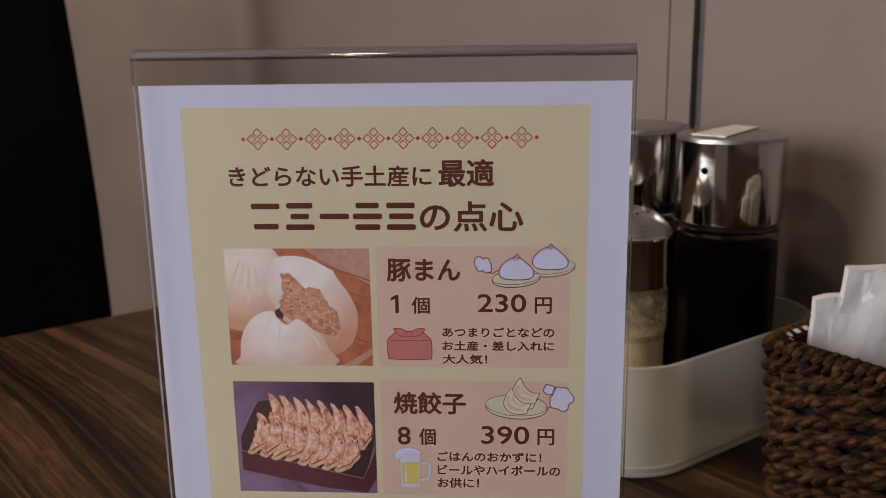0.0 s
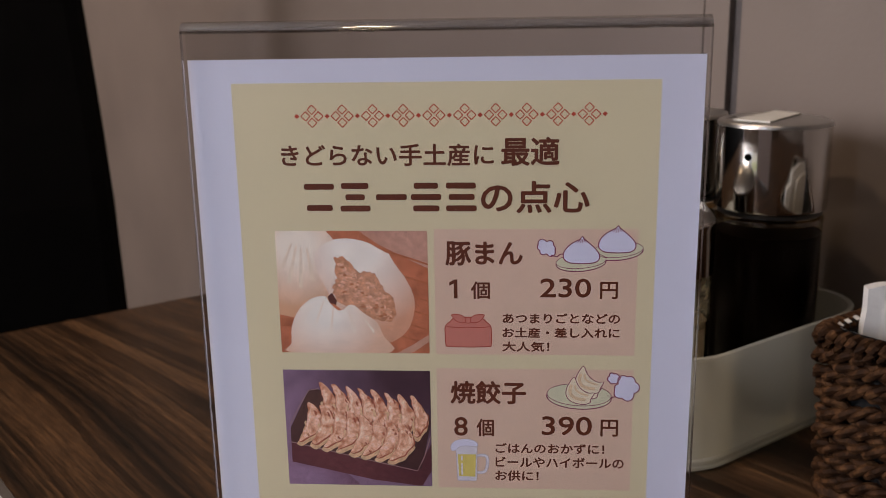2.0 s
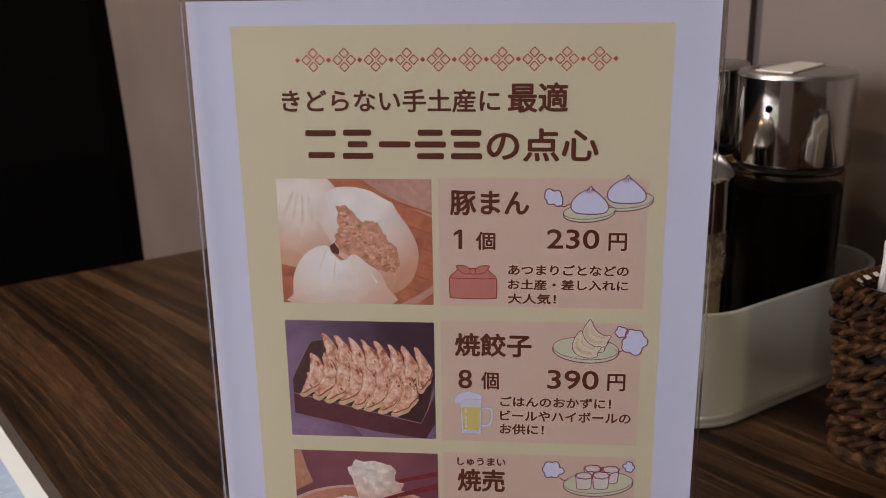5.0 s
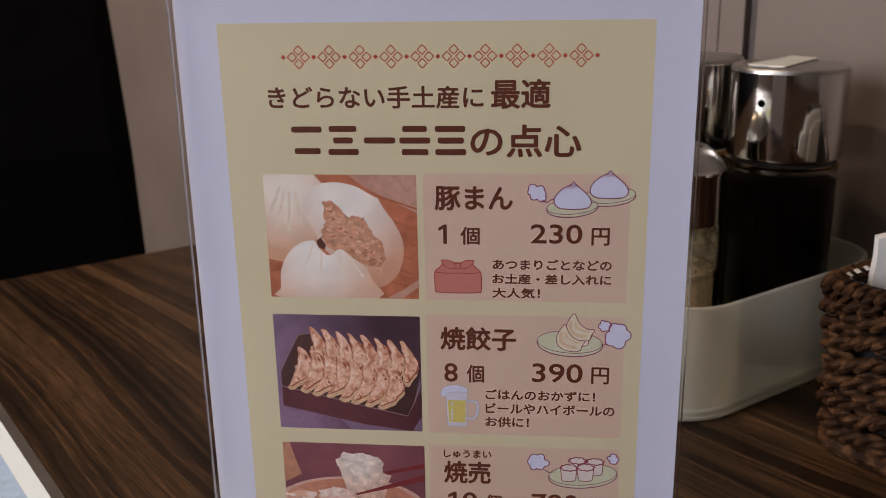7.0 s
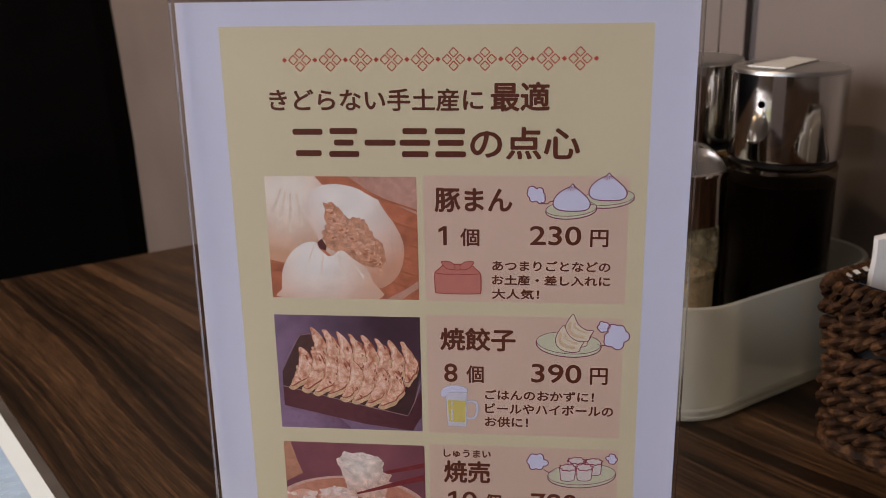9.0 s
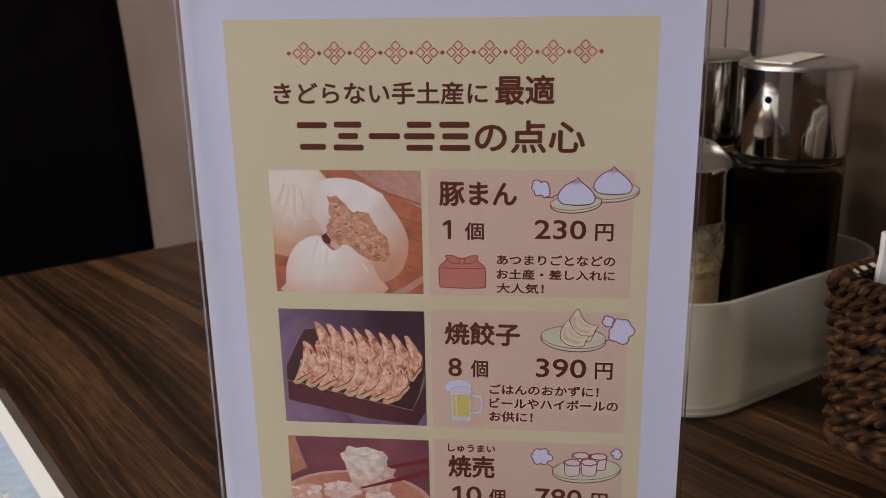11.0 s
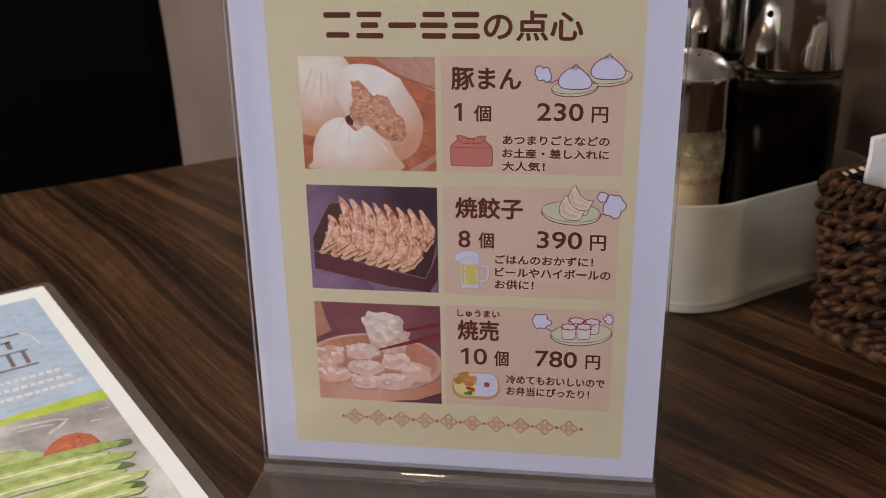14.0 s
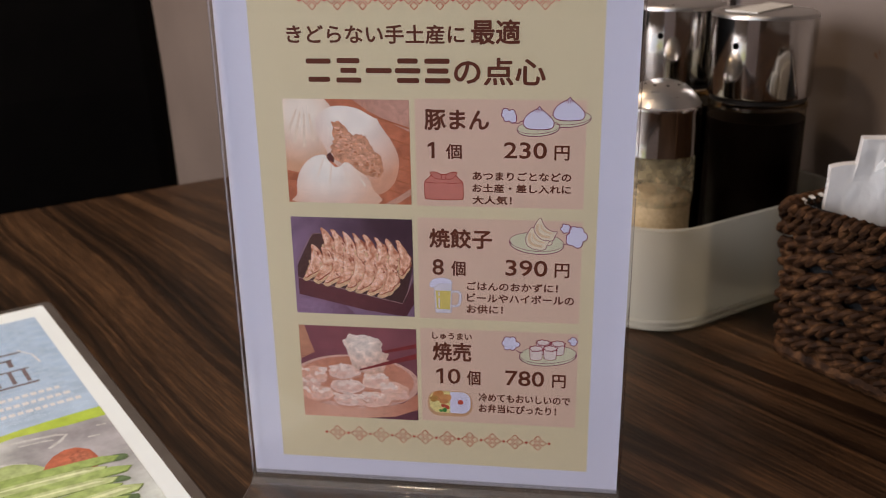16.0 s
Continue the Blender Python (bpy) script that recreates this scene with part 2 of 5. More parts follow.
def blob(cx, cy, rx, ry, wob=0.05, seed=0, n=48, turn=0.0):
    rng = random.Random(seed)
    ph = [rng.uniform(0, 6.28) for _ in range(4)]
    out = []
    for k in range(n):
        a = 2 * math.pi * k / n
        r = 1 + wob * (math.sin(2 * a + ph[0]) + 0.7 * math.sin(3 * a + ph[1]) + 0.5 * math.sin(5 * a + ph[2]) + 0.3 * math.sin(8 * a + ph[3]))
        x, y = rx * r * math.cos(a), ry * r * math.sin(a)
        c, s = math.cos(radians(turn)), math.sin(radians(turn))
        out.append((cx + c * x - s * y, cy + s * x + c * y))
    return out


def ring(points, width, z, bm=None, closed=True):
    """A printed line of that width along the points."""
    made = bm or bmesh.new()
    n = len(points)
    pairs = []
    for k in range(n):
        p = Vector(points[k])
        a = Vector(points[k - 1] if closed or k else points[0])
        b = Vector(points[(k + 1) % n] if closed or k + 1 < n else points[-1])
        d = b - a
        if d.length < 1e-9:
            d = Vector((1, 0))
        d.normalize()
        s = Vector((-d.y, d.x)) * width / 2
        pairs.append((made.verts.new((*(p + s), z)), made.verts.new((*(p - s), z))))
    for k in range(n if closed else n - 1):
        a, b = pairs[k], pairs[(k + 1) % n]
        made.faces.new((a[0], a[1], b[1], b[0]))
    return made


def clip(points, x0, x1, y0, y1):
    """The polygon cut to a rectangle."""
    for axis, value, keep in ((0, x0, 1), (0, x1, -1), (1, y0, 1), (1, y1, -1)):
        out = []
        for k, p in enumerate(points):
            q = points[k - 1]
            a, b = (q[axis] - value) * keep, (p[axis] - value) * keep
            if (a >= 0) != (b >= 0):
                f = a / (a - b)
                out.append((q[0] + f * (p[0] - q[0]), q[1] + f * (p[1] - q[1])))
            if b >= 0:
                out.append(p)
        points = out
        if not points:
            return []
    return points


def words(name, text, x0, x1, y0, y1, z, material, parent, weight=0.0, label=""):
    """Lettering in the built-in font, fitted to a rectangle, its strokes thickened all round by weight metres."""
    c = bpy.data.curves.new(name, "FONT")
    c.body, c.size, c.resolution_u = text, 1.0, 3
    tmp = new("lettering", c)
    bpy.context.view_layer.update()
    me = bpy.data.meshes.new_from_object(tmp.evaluated_get(bpy.context.evaluated_depsgraph_get()))
    bpy.data.objects.remove(tmp)
    bpy.data.curves.remove(c)
    co = np.array([v.co for v in me.vertices])
    lo, hi = co.min(0), co.max(0)
    x0, x1, y0, y1 = x0 + weight, x1 - weight, y0 + weight, y1 - weight
    px, py = x0 + (co[:, 0] - lo[0]) / (hi[0] - lo[0]) * (x1 - x0), y0 + (co[:, 1] - lo[1]) / (hi[1] - lo[1]) * (y1 - y0)
    faces = [tuple(p.vertices) for p in me.polygons]
    bpy.data.meshes.remove(me)
    verts, polys = [], []
    shifts = [(weight * math.cos(k * math.pi / 4), weight * math.sin(k * math.pi / 4)) for k in range(8)] if weight else [(0, 0)]
    for k, (dx, dy) in enumerate(shifts):
        base = len(verts)
        verts += [(x + dx, y + dy, z + 0.0000015 * k) for x, y in zip(px, py)]
        polys += [tuple(i + base for i in p) for p in faces]
    made = bpy.data.meshes.new(name)
    made.from_pydata(verts, [], polys)
    made.materials.append(material)
    ob = new(name, made)
    ob.parent = parent
    return tagged(ob, label)


# ---- the room ----
X_WALL = 0.403
STRUCT = {"kind": "structure"}
floor = part("floor", box(-2.4, 0.55, -2.6, 2.4, -0.1, 0.0), FLOORING)
tagged(floor, "dark tiled restaurant floor", "floor", **STRUCT)
ceiling = part("ceiling", box(-2.4, 0.55, -2.6, 2.4, 2.5, 2.6), PLASTER)
tagged(ceiling, "plain plastered ceiling", "ceiling", **STRUCT)
wall_east = part("wall_east", box(X_WALL + 0.012, 0.55, -2.6, 2.4, 0, 2.5), STRIP)
tagged(wall_east, "grey panelled wall with a dark upright joint", "wall", **STRUCT)
part("panel", box(X_WALL, X_WALL + 0.012, -2.598, 0.1122, 0, 2.498, 0.0008), WALL, wall_east)
part("panel", box(X_WALL, X_WALL + 0.012, 0.1210, 0.1405, 0, 2.498, 0.0008), WALL, wall_east)
part("panel", box(X_WALL, X_WALL + 0.012, 0.1411, 2.398, 0, 2.498, 0.0003), WALL, wall_east)
part("joint_strip", box(X_WALL + 0.005, X_WALL + 0.0125, 0.1118, 0.1214, 0, 2.497), STRIP, wall_east, "dark recessed joint strip")
wall_north = part("wall_north", box(-2.3, X_WALL, 2.3, 2.4, 0, 2.5), WALL)
tagged(wall_north, "plain grey end wall", "wall", **STRUCT)
wall_south = part("wall_south", box(-2.3, X_WALL, -2.6, -2.5, 0, 2.5), WALL)
tagged(wall_south, "plain grey wall behind the seats", "wall", **STRUCT)
wall_west = part("wall_west", box(-2.4, -2.3, -2.6, 2.4, 0, 2.5), WALL)
tagged(wall_west, "plain grey wall across the room", "wall", **STRUCT)


def scuffs():
    """Small marks on the wall panel."""
    bm = bmesh.new()
    for y, z, r, turn in ((0.0079, 0.8875, 0.0016, 0), (0.0060, 0.8895, 0.0010, 1), (0.0105, 0.9767, 0.0011, 2), (0.0030, 0.9159, 0.0012, 3)):
        pts = blob(0, 0, r * 1.7, r * 0.55, 0.2, turn, 14, 50 + 30 * turn)
        bm.faces.new([bm.verts.new((X_WALL - 0.0002, y + a, z + b)) for a, b in pts])
    return part("scuff_marks", bm, plain("scuff", (0.13, 0.075, 0.045), (0.17, 0.10, 0.06), 0.8), wall_east, "small brown scuff marks")


scuffs()

# ---- table and bench ----
table = thing("dining_table", pose(0, 0, 0), "dark walnut laminate dining table beside the wall", "table")
part("tabletop", box(-0.36, 0.401, -0.76, 0.460, 0.718, 0.750, 0.0025), WOOD, table)
part("pedestal", box(-0.03, 0.05, -0.2, -0.12, 0.02, 0.718, 0.004), IRON, table, "black iron post")
part("base_plate", box(-0.25, 0.27, -0.42, 0.10, 0.0, 0.02, 0.004), IRON, table, "black iron plate")


def backrest():
    """The padded back, leaning away from the table."""
    front = [(0.646, 0.42), (0.645, 0.60), (0.648, 0.70), (0.655, 0.80), (0.669, 0.88), (0.684, 0.95), (0.700, 1.02), (0.722, 1.12), (0.745, 1.20), (0.775, 1.215), (0.80, 1.19)]
    back = [(0.80, 0.42)]
    bm = bmesh.new()
    prof = front + back
    rows = []
    for x, inset in ((-0.95, 0.012), (-0.938, 0.003), (-0.925, 0), (0.154, 0), (0.167, 0.003), (0.175, 0.010), (0.178, 0.020)):
        cy = 0.735
        rows.append([bm.verts.new((x, y + (inset if y < cy else -inset), z - (inset if z > 1.1 else 0))) for y, z in prof])
    for a, b in zip(rows, rows[1:]):
        for k in range(len(prof)):
            j = (k + 1) % len(prof)
            bm.faces.new((a[k], a[j], b[j], b[k]))
    bm.faces.new(rows[0])
    bm.faces.new(rows[-1])
    return bm


bench = thing("bench_seat", pose(0, 0, 0), "black leather bench with a high leaning back", "bench")
part("backrest", backrest(), LEATHER, bench, smooth=False)
part("seat_cushion", box(-0.95, 0.17, 0.50, 0.646, 0.36, 0.45, 0.02, segs=3), LEATHER, bench)
part("plinth", box(-0.94, 0.16, 0.53, 0.80, 0.0, 0.36, 0.004), IRON, bench, "dark plinth")

# ---- lamps ----
def glow(name, colour, strength):
    m, t, b = shader(name)
    b.inputs["Emission Color"].default_value = (*colour, 1)
    b.inputs["Emission Strength"].default_value = strength
    b.inputs["Base Color"].default_value = (0.8, 0.8, 0.8, 1)
    return m


for place in ((-1.15, 0.20), (-0.45, 1.35), (-1.15, -0.98)):
    down = thing("ceiling_light", pose(*place, 0), "round recessed ceiling light", "lamp", "ceiling lights")
    part("bezel", lathe([(0.075, 2.5), (0.095, 2.5), (0.093, 2.49), (0.076, 2.488), (0.075, 2.5)], 40), PLASTER, down, smooth=True)
    part("diffuser", lathe([(0.0, 2.496), (0.074, 2.496)], 40), glow("warm_diffuser", WARM, 6.0), down, "glowing diffuser")
for name, y, z, half, high, tint in (("window_1", 0.70, 1.45, 0.70, 0.75, COOL), ("window_2", -0.78, 1.10, 0.13, 1.08, (0.66, 0.79, 1.0))):
    window = thing(name, pose(-2.3, y, z), "bright daylight window across the room", "window", kind="structure")
    for z0, z1 in ((high - 0.07, high), (-high, 0.07 - high)):
        part("window_frame", box(0.0, 0.03, -half, half, z0, z1, 0.003), IRON, window)
    part("pane", box(0.004, 0.010, 0.05 - half, half - 0.05, 0.07 - high, high - 0.07), glow("daylight_pane", tint, 2.2 if y < 0 else 0.8), window, "bright pane")

# ---- acrylic stand ----
CARD = pose(0, 0, 0.7525, 0, 0, -40)
PRINT = CARD @ pose(0, 0, 0, 90, 0, 0)
stand = thing("menu_stand", CARD, "clear acrylic menu stand on the table", "menu stand")
T = 0.0018


def holder_profile():
    """Centre line in (y, z): foot, lower bend, front sheet, top fold, back sheet."""
    pts = [(-0.032, -0.0006), (-0.006, -0.0006)]
    for k in range(1, 8):
        a = radians(-90 + 90 * k / 8)
        pts.append((-0.006 + 0.0045 * math.cos(a), 0.0039 + 0.0045 * math.sin(a)))
    pts += [(-0.0016, 0.0045), (-0.0016, 0.2175)]
    for k in range(1, 10):
        a = radians(180 - 180 * k / 10)
        pts.append((0.0008 + 0.0024 * math.cos(a), 0.2175 + 0.0024 * math.sin(a)))
    pts += [(0.0032, 0.2175), (0.0032, 0.0005)]
    return pts


def strip_mesh(line, x0, x1, thick):
    bm = bmesh.new()
    n = len(line)
    rows = []
    for k, p in enumerate(line):
        a, b = Vector(line[max(0, k - 1)]), Vector(line[min(n - 1, k + 1)])
        d = (b - a).normalized()
        s = Vector((-d.y, d.x)) * thick / 2
        o, i = Vector(p) + s, Vector(p) - s
        rows.append([bm.verts.new((x0, *o)), bm.verts.new((x1, *o)), bm.verts.new((x1, *i)), bm.verts.new((x0, *i))])
    for a, b in zip(rows, rows[1:]):
        for k in range(4):
            j = (k + 1) % 4
            bm.faces.new((a[k], a[j], b[j], b[k]))
    bm.faces.new(rows[0])
    bm.faces.new(rows[-1])
    return bm


LINE = holder_profile()
X0, X1 = -0.0007, 0.1488
part("foot", strip_mesh(LINE[:2], X0, X1, T), ACRYLIC_FOOT, stand)
part("lower_bend", strip_mesh(LINE[1:10], X0, X1, T), ACRYLIC_BEND, stand, smooth=True)
part("front_sheet", strip_mesh(LINE[9:11], X0, X1, T), ACRYLIC, stand)
part("top_fold", strip_mesh(LINE[10:21], X0, X1, T), ACRYLIC_FOLD, stand, smooth=True)
part("back_sheet", strip_mesh(LINE[20:], X0, X1, T), ACRYLIC, stand)
for x in (X0 - 0.0002, X1 - 0.0001):
    part("cut_edge", box(x, x + 0.0003, -0.0024, -0.0008, 0.006, 0.2180), ACRYLIC_EDGE, stand, "polished cut edge")

for x in (X0 - 0.0002, X1 - 0.0001):
    part("cut_edge", box(x, x + 0.0003, -0.0318, -0.0062, -0.0013, 0.0001), ACRYLIC_EDGE, stand, "polished cut edge")

# ---- printed card in the stand ----
card = thing("menu_card", PRINT, "white printed menu card with food photos", "menu card")
part("paper", box(0.0, 0.148, 0.0020, 0.210, -0.0006, -0.0003), PAPER, card)
S = 0.001
L = 0.00002
BEIGE = ink("beige_print", (0.76, 0.665, 0.425), 0.02, 30.0)
PINK = ink("pink_print", (0.76, 0.545, 0.41), 0.02, 60.0)
BROWN = ink("brown_ink", (0.13, 0.032, 0.014))
RED = ink("red_ink", (0.56, 0.085, 0.05))
WHITE = ink("white_ink", (0.74, 0.73, 0.88), 0.02)
PURPLE = ink("purple_outline_ink", (0.27, 0.06, 0.12))
PLATE = ink("plate_green_ink", (0.70, 0.68, 0.47))
BOX_RED = ink("wrapping_red_ink", (0.62, 0.22, 0.17))
YELLOW = ink("beer_yellow_ink", (0.76, 0.62, 0.17))


def flat(name, points, level, material, parent=card, label=""):
    return part(name, sheet([(x * S, y * S) for x, y in points], -0.0003 + level * L), material, parent, label)


def line(name, points, width, level, material, parent=card, closed=True):
    return part(name, ring([(x * S, y * S) for x, y in points], width * S, -0.0003 + level * L, closed=closed), material, parent)


def say(text, x0, x1, y0, y1, weight=0.10, name="lettering"):
    return words(name, text, x0 * S, x1 * S, y0 * S, y1 * S, -0.0003 + 4 * L, BROWN, card, weight * S)


flat("beige_field", rect(12.3, 135.9, 11.4, 203.2), 1, BEIGE)
for y0, y1 in ((120.5, 159.9), (75.5, 115.9), (31.0, 71.3)):
    flat("pink_panel", rect(70.6, 130.8, y0, y1), 2, PINK)


def ornament(y, x0, x1):
    step = (x1 - x0) / 10
    for k in range(10):
        bm = bmesh.new()
        cx = x0 + step * (k + 0.5)
        for dx, dy in ((1, 0), (-1, 0), (0, 1), (0, -1)):
            c = (cx + dx * 1.90, y + dy * 1.90)
            pts = [(c[0] + 1.36, c[1]), (c[0], c[1] + 1.36), (c[0] - 1.36, c[1]), (c[0], c[1] - 1.36)]
            fine = []
            for a, b in zip(pts, pts[1:] + pts[:1]):
                fine += [(a[0] * f + b[0] * (1 - f), a[1] * f + b[1] * (1 - f)) for f in (0.95, 0.7, 0.3, 0.05)]
            ring([(p * S, q * S) for p, q in fine], 0.31 * S, -0.0003 + (3 + 0.1 * dx + 0.2 * dy) * L, bm)
        part("knot_ornament", bm, RED, card)
    for k in range(11):
        cx = x0 + step * k
        flat("dot_ornament", [(cx + 0.75, y), (cx, y + 0.75), (cx - 0.75, y), (cx, y - 0.75)], 3, RED)


ornament(193.6, 31.2, 120.2)
ornament(23.2, 31.2, 120.9)

say("きどらない手土産に", 25.9, 88.5, 178.8, 185.4, 0.15)
say("最適", 90.6, 107.5, 178.7, 187.2, 0.22)
say("の点心", 84.6, 116.4, 164.7, 174.3, 0.24)


def name_blocks():
    """Plain bars in place of a trade name."""
    bm = bmesh.new()
    for k, (x, rows) in enumerate(((32.2, ((0.6, 7.8), (0.0, 9.0))), (42.9, ((0.0, 9.0), (1.6, 5.8), (0.4, 8.2))), (53.6, ((0.0, 9.2),)), (64.0, ((0.6, 7.8), (0.0, 9.0), (0.9, 7.2))), (74.4, ((0.0, 9.0), (0.8, 7.6), (0.0, 8.8))))):
        n = len(rows)
        for i, (dx, w) in enumerate(rows):
            y = 169.6 + (i - (n - 1) / 2) * (3.4 if n > 2 else 6.4) - 0.9
            sheet([(p * S, q * S) for p, q in rounded(x + dx, x + dx + w, y, y + 1.8, 0.6, 3)], -0.0003 + (4 + 0.12 * (i % 3)) * L, bm)
    part("name_bars", bm, BROWN, card, "brown plain bars")


name_blocks()
say("豚まん", 73.9, 97.0, 148.7, 156.2, 0.22)
flat("lettering", [(76.3, 138.4), (77.4, 138.4), (77.4, 144.4), (76.5, 144.4), (74.9, 143.4), (74.9, 142.4), (76.3, 143.1)], 4, BROWN)
say("個", 81.4, 87.2, 138.2, 143.8, 0.12)
say("230", 102.2, 117.4, 138.8, 144.8, 0.13)
say("円", 120.0, 125.3, 138.4, 143.8, 0.12)
say("あつまりごとなどの", 91.0, 126.2, 130.6, 133.9, 0.10)
say("お土産・差し入れに", 90.9, 126.2, 126.0, 129.3, 0.10)
say("大人気！", 90.9, 105.2, 121.5, 124.8, 0.10)
say("焼餃子", 74.8, 98.2, 104.2, 111.9, 0.22)
say("8", 75.8, 80.1, 93.4, 99.8, 0.13)
say("個", 82.8, 88.3, 93.3, 99.3, 0.12)
say("390", 103.1, 118.6, 94.0, 100.4, 0.13)
say("円", 121.2, 126.6, 93.8, 99.5, 0.12)
say("ごはんのおかずに！", 88.7, 122.6, 87.7, 91.2, 0.10)
say("ビールやハイボールの", 88.7, 128.7, 82.9, 86.5, 0.10)
say("お供に！", 88.6, 102.3, 78.2, 81.8, 0.10)
say("しゅうまい", 75.2, 90.5, 66.8, 69.7, 0.10)
say("焼売", 75.2, 90.3, 57.6, 65.7, 0.22)
flat("lettering", [(78.0, 47.8), (79.2, 47.8), (79.2, 54.4), (78.2, 54.4), (76.4, 53.3), (76.4, 52.2), (78.0, 53.0)], 4, BROWN)
say("0", 81.0, 86.0, 47.8, 54.5, 0.12)
say("個", 88.4, 93.8, 47.6, 53.9, 0.12)
say("780", 103.4, 118.4, 48.2, 54.8, 0.13)
say("円", 121.4, 126.6, 48.1, 53.8, 0.12)
say("冷めてもおいしいので", 93.0, 128.6, 40.6, 44.4, 0.10)
say("お弁当にぴったり！", 93.1, 123.3, 35.8, 39.6, 0.10)


# ---- printed photographs ----
def toned(name, centre, radius, inner, outer, mottle=0.12, scale=500.0, squash=(1.0, 1.0)):
    """Printed picture tone: a soft round change from one colour to another, with photographic mottle."""
    m, t, b = shader(name)
    c = t.nodes.new("ShaderNodeTexCoord")
    mp = t.nodes.new("ShaderNodeMapping")
    mp.inputs["Location"].default_value = (-centre[0] * S / (radius * S * squash[0]), -centre[1] * S / (radius * S * squash[1]), 0)
    mp.inputs["Scale"].default_value = (1 / (radius * S * squash[0]), 1 / (radius * S * squash[1]), 0)
    t.links.new(c.outputs["Object"], mp.inputs["Vector"])
    g = t.nodes.new("ShaderNodeTexGradient")
    g.gradient_type = "SPHERICAL"
    t.links.new(mp.outputs["Vector"], g.inputs["Vector"])
    col = ramp(t, g.outputs["Fac"], [(0.0, outer), (0.75, inner)])
    n = node(t, "ShaderNodeTexNoise", Scale=scale, Detail=4.0, Roughness=0.6)
    t.links.new(c.outputs["Object"], n.inputs["Vector"])
    k = ramp(t, n.outputs["Fac"], [(0.25, (1 - mottle * 2,) * 3), (0.75, (1 + mottle,) * 3)])
    mix = t.nodes.new("ShaderNodeMix")
    mix.data_type, mix.blend_type = "RGBA", "MULTIPLY"
    mix.inputs["Factor"].default_value = 1.0
    t.links.new(col, mix.inputs["A"])
    t.links.new(k, mix.inputs["B"])
    t.links.new(mix.outputs["Result"], b.inputs["Base Color"])
    b.inputs["Roughness"].default_value = 0.5
    b.inputs["Specular IOR Level"].default_value = 0.25
    return m


class Photo:
    """A printed picture: shapes in parts of its width and height, from its top left corner, cut to its edges."""

    def __init__(self, x0, x1, y0, y1, ground, label):
        self.r = (x0, x1, y0, y1)
        self.ob = flat("food_photo", rect(x0, x1, y0, y1), 3, ground, card, label)
        self.level = 3.0

    def at(self, u, v):
        x0, x1, y0, y1 = self.r
        return x0 + u * (x1 - x0), y1 - v * (y1 - y0)

    def add(self, name, pts, material, label="", speck=None):
        """speck: small bits share a few thin layers, by their number."""
        if speck is None:
            self.level += 0.09
        cut = clip([self.at(u, v) for u, v in pts], *self.r)
        if len(cut) > 2:
            flat(name, cut, self.level + (0.075 * (speck % 18) if speck is not None else 0), material, self.ob, label)

    def stroke(self, name, pts, width, material):
        self.level += 0.12
        line(name, [self.at(u, v) for u, v in pts], width, self.level, material, self.ob, closed=False)


def soft_loop(pts, n=5, closed=True):
    """A smooth closed curve through the points."""
    out = []
    m = len(pts)
    for k in range(m if closed else m - 1):
        if closed:
            a, b, c, d = (pts[(k + i) % m] for i in (-1, 0, 1, 2))
        else:
            a, b, c, d = pts[max(0, k - 1)], pts[k], pts[k + 1], pts[min(m - 1, k + 2)]
        for i in range(n):
            f = i / n
            out.append(tuple(0.5 * (2 * b[q] + (c[q] - a[q]) * f + (2 * a[q] - 5 * b[q] + 4 * c[q] - d[q]) * f * f + (3 * b[q] - a[q] - 3 * c[q] + d[q]) * f ** 3) for q in (0, 1)))
    return out if closed else out + [pts[-1]]


def jag(pts, amount, seed, n=5):
    """Breaks each side of an outline up a little."""
    rng = random.Random(seed)
    out = []
    for k, p in enumerate(pts):
        q = pts[(k + 1) % len(pts)]
        for i in range(n):
            f = i / n
            j = amount if i else 0
            out.append((p[0] + f * (q[0] - p[0]) + rng.uniform(-j, j), p[1] + f * (q[1] - p[1]) + rng.uniform(-j, j)))
    return out


# steamed pork buns
C1 = (45.5, 140.0)
ph = Photo(22.6, 68.6, 120.7, 159.4, toned("photo_wood", C1, 40, (0.66, 0.22, 0.11), (0.50, 0.145, 0.07), 0.2, 160), "printed photo of steamed buns")
ph.add("pale_dish", [(0.55, 0), (1, 0), (1, 0.30), (0.86, 0.22), (0.68, 0.11)], toned("photo_dish", (66, 157), 20, (0.66, 0.36, 0.27), (0.55, 0.27, 0.19)))
for k, v in enumerate((0.20, 0.36, 0.50, 0.62, 0.74, 0.86)):
    ph.add("slat_gap", [(0.70, v - 0.06), (1.0, v + 0.06), (1.0, v + 0.075), (0.70, v - 0.043)], ink("photo_slat_dark", (0.44, 0.14, 0.065), 0.2))
ph.add("slat_gap", [(0, 0.71), (0.12, 0.71), (0.12, 0.78), (0, 0.78)], ink("photo_slat_dark", (0.44, 0.14, 0.065), 0.2))
BUN = toned("photo_bun_back", (29, 155), 20, (1.0, 0.88, 0.74), (0.76, 0.42, 0.25), 0.07, 160)
ph.add("bun", blob(0.12, 0.30, 0.31, 0.42, 0.03, 3), BUN)
for u0, v0, u1, v1 in ((0.13, 0.12, 0.06, 0.42), (0.16, 0.14, 0.14, 0.46), (0.20, 0.14, 0.22, 0.40), (0.10, 0.10, 0.02, 0.30)):
    ph.add("pleat", [(u0, v0), (u0 + 0.012, v0), (u1 + 0.03, v1), (u1, v1)], toned("photo_pleat", (28, 148), 14, (0.93, 0.76, 0.59), (0.88, 0.66, 0.48)))
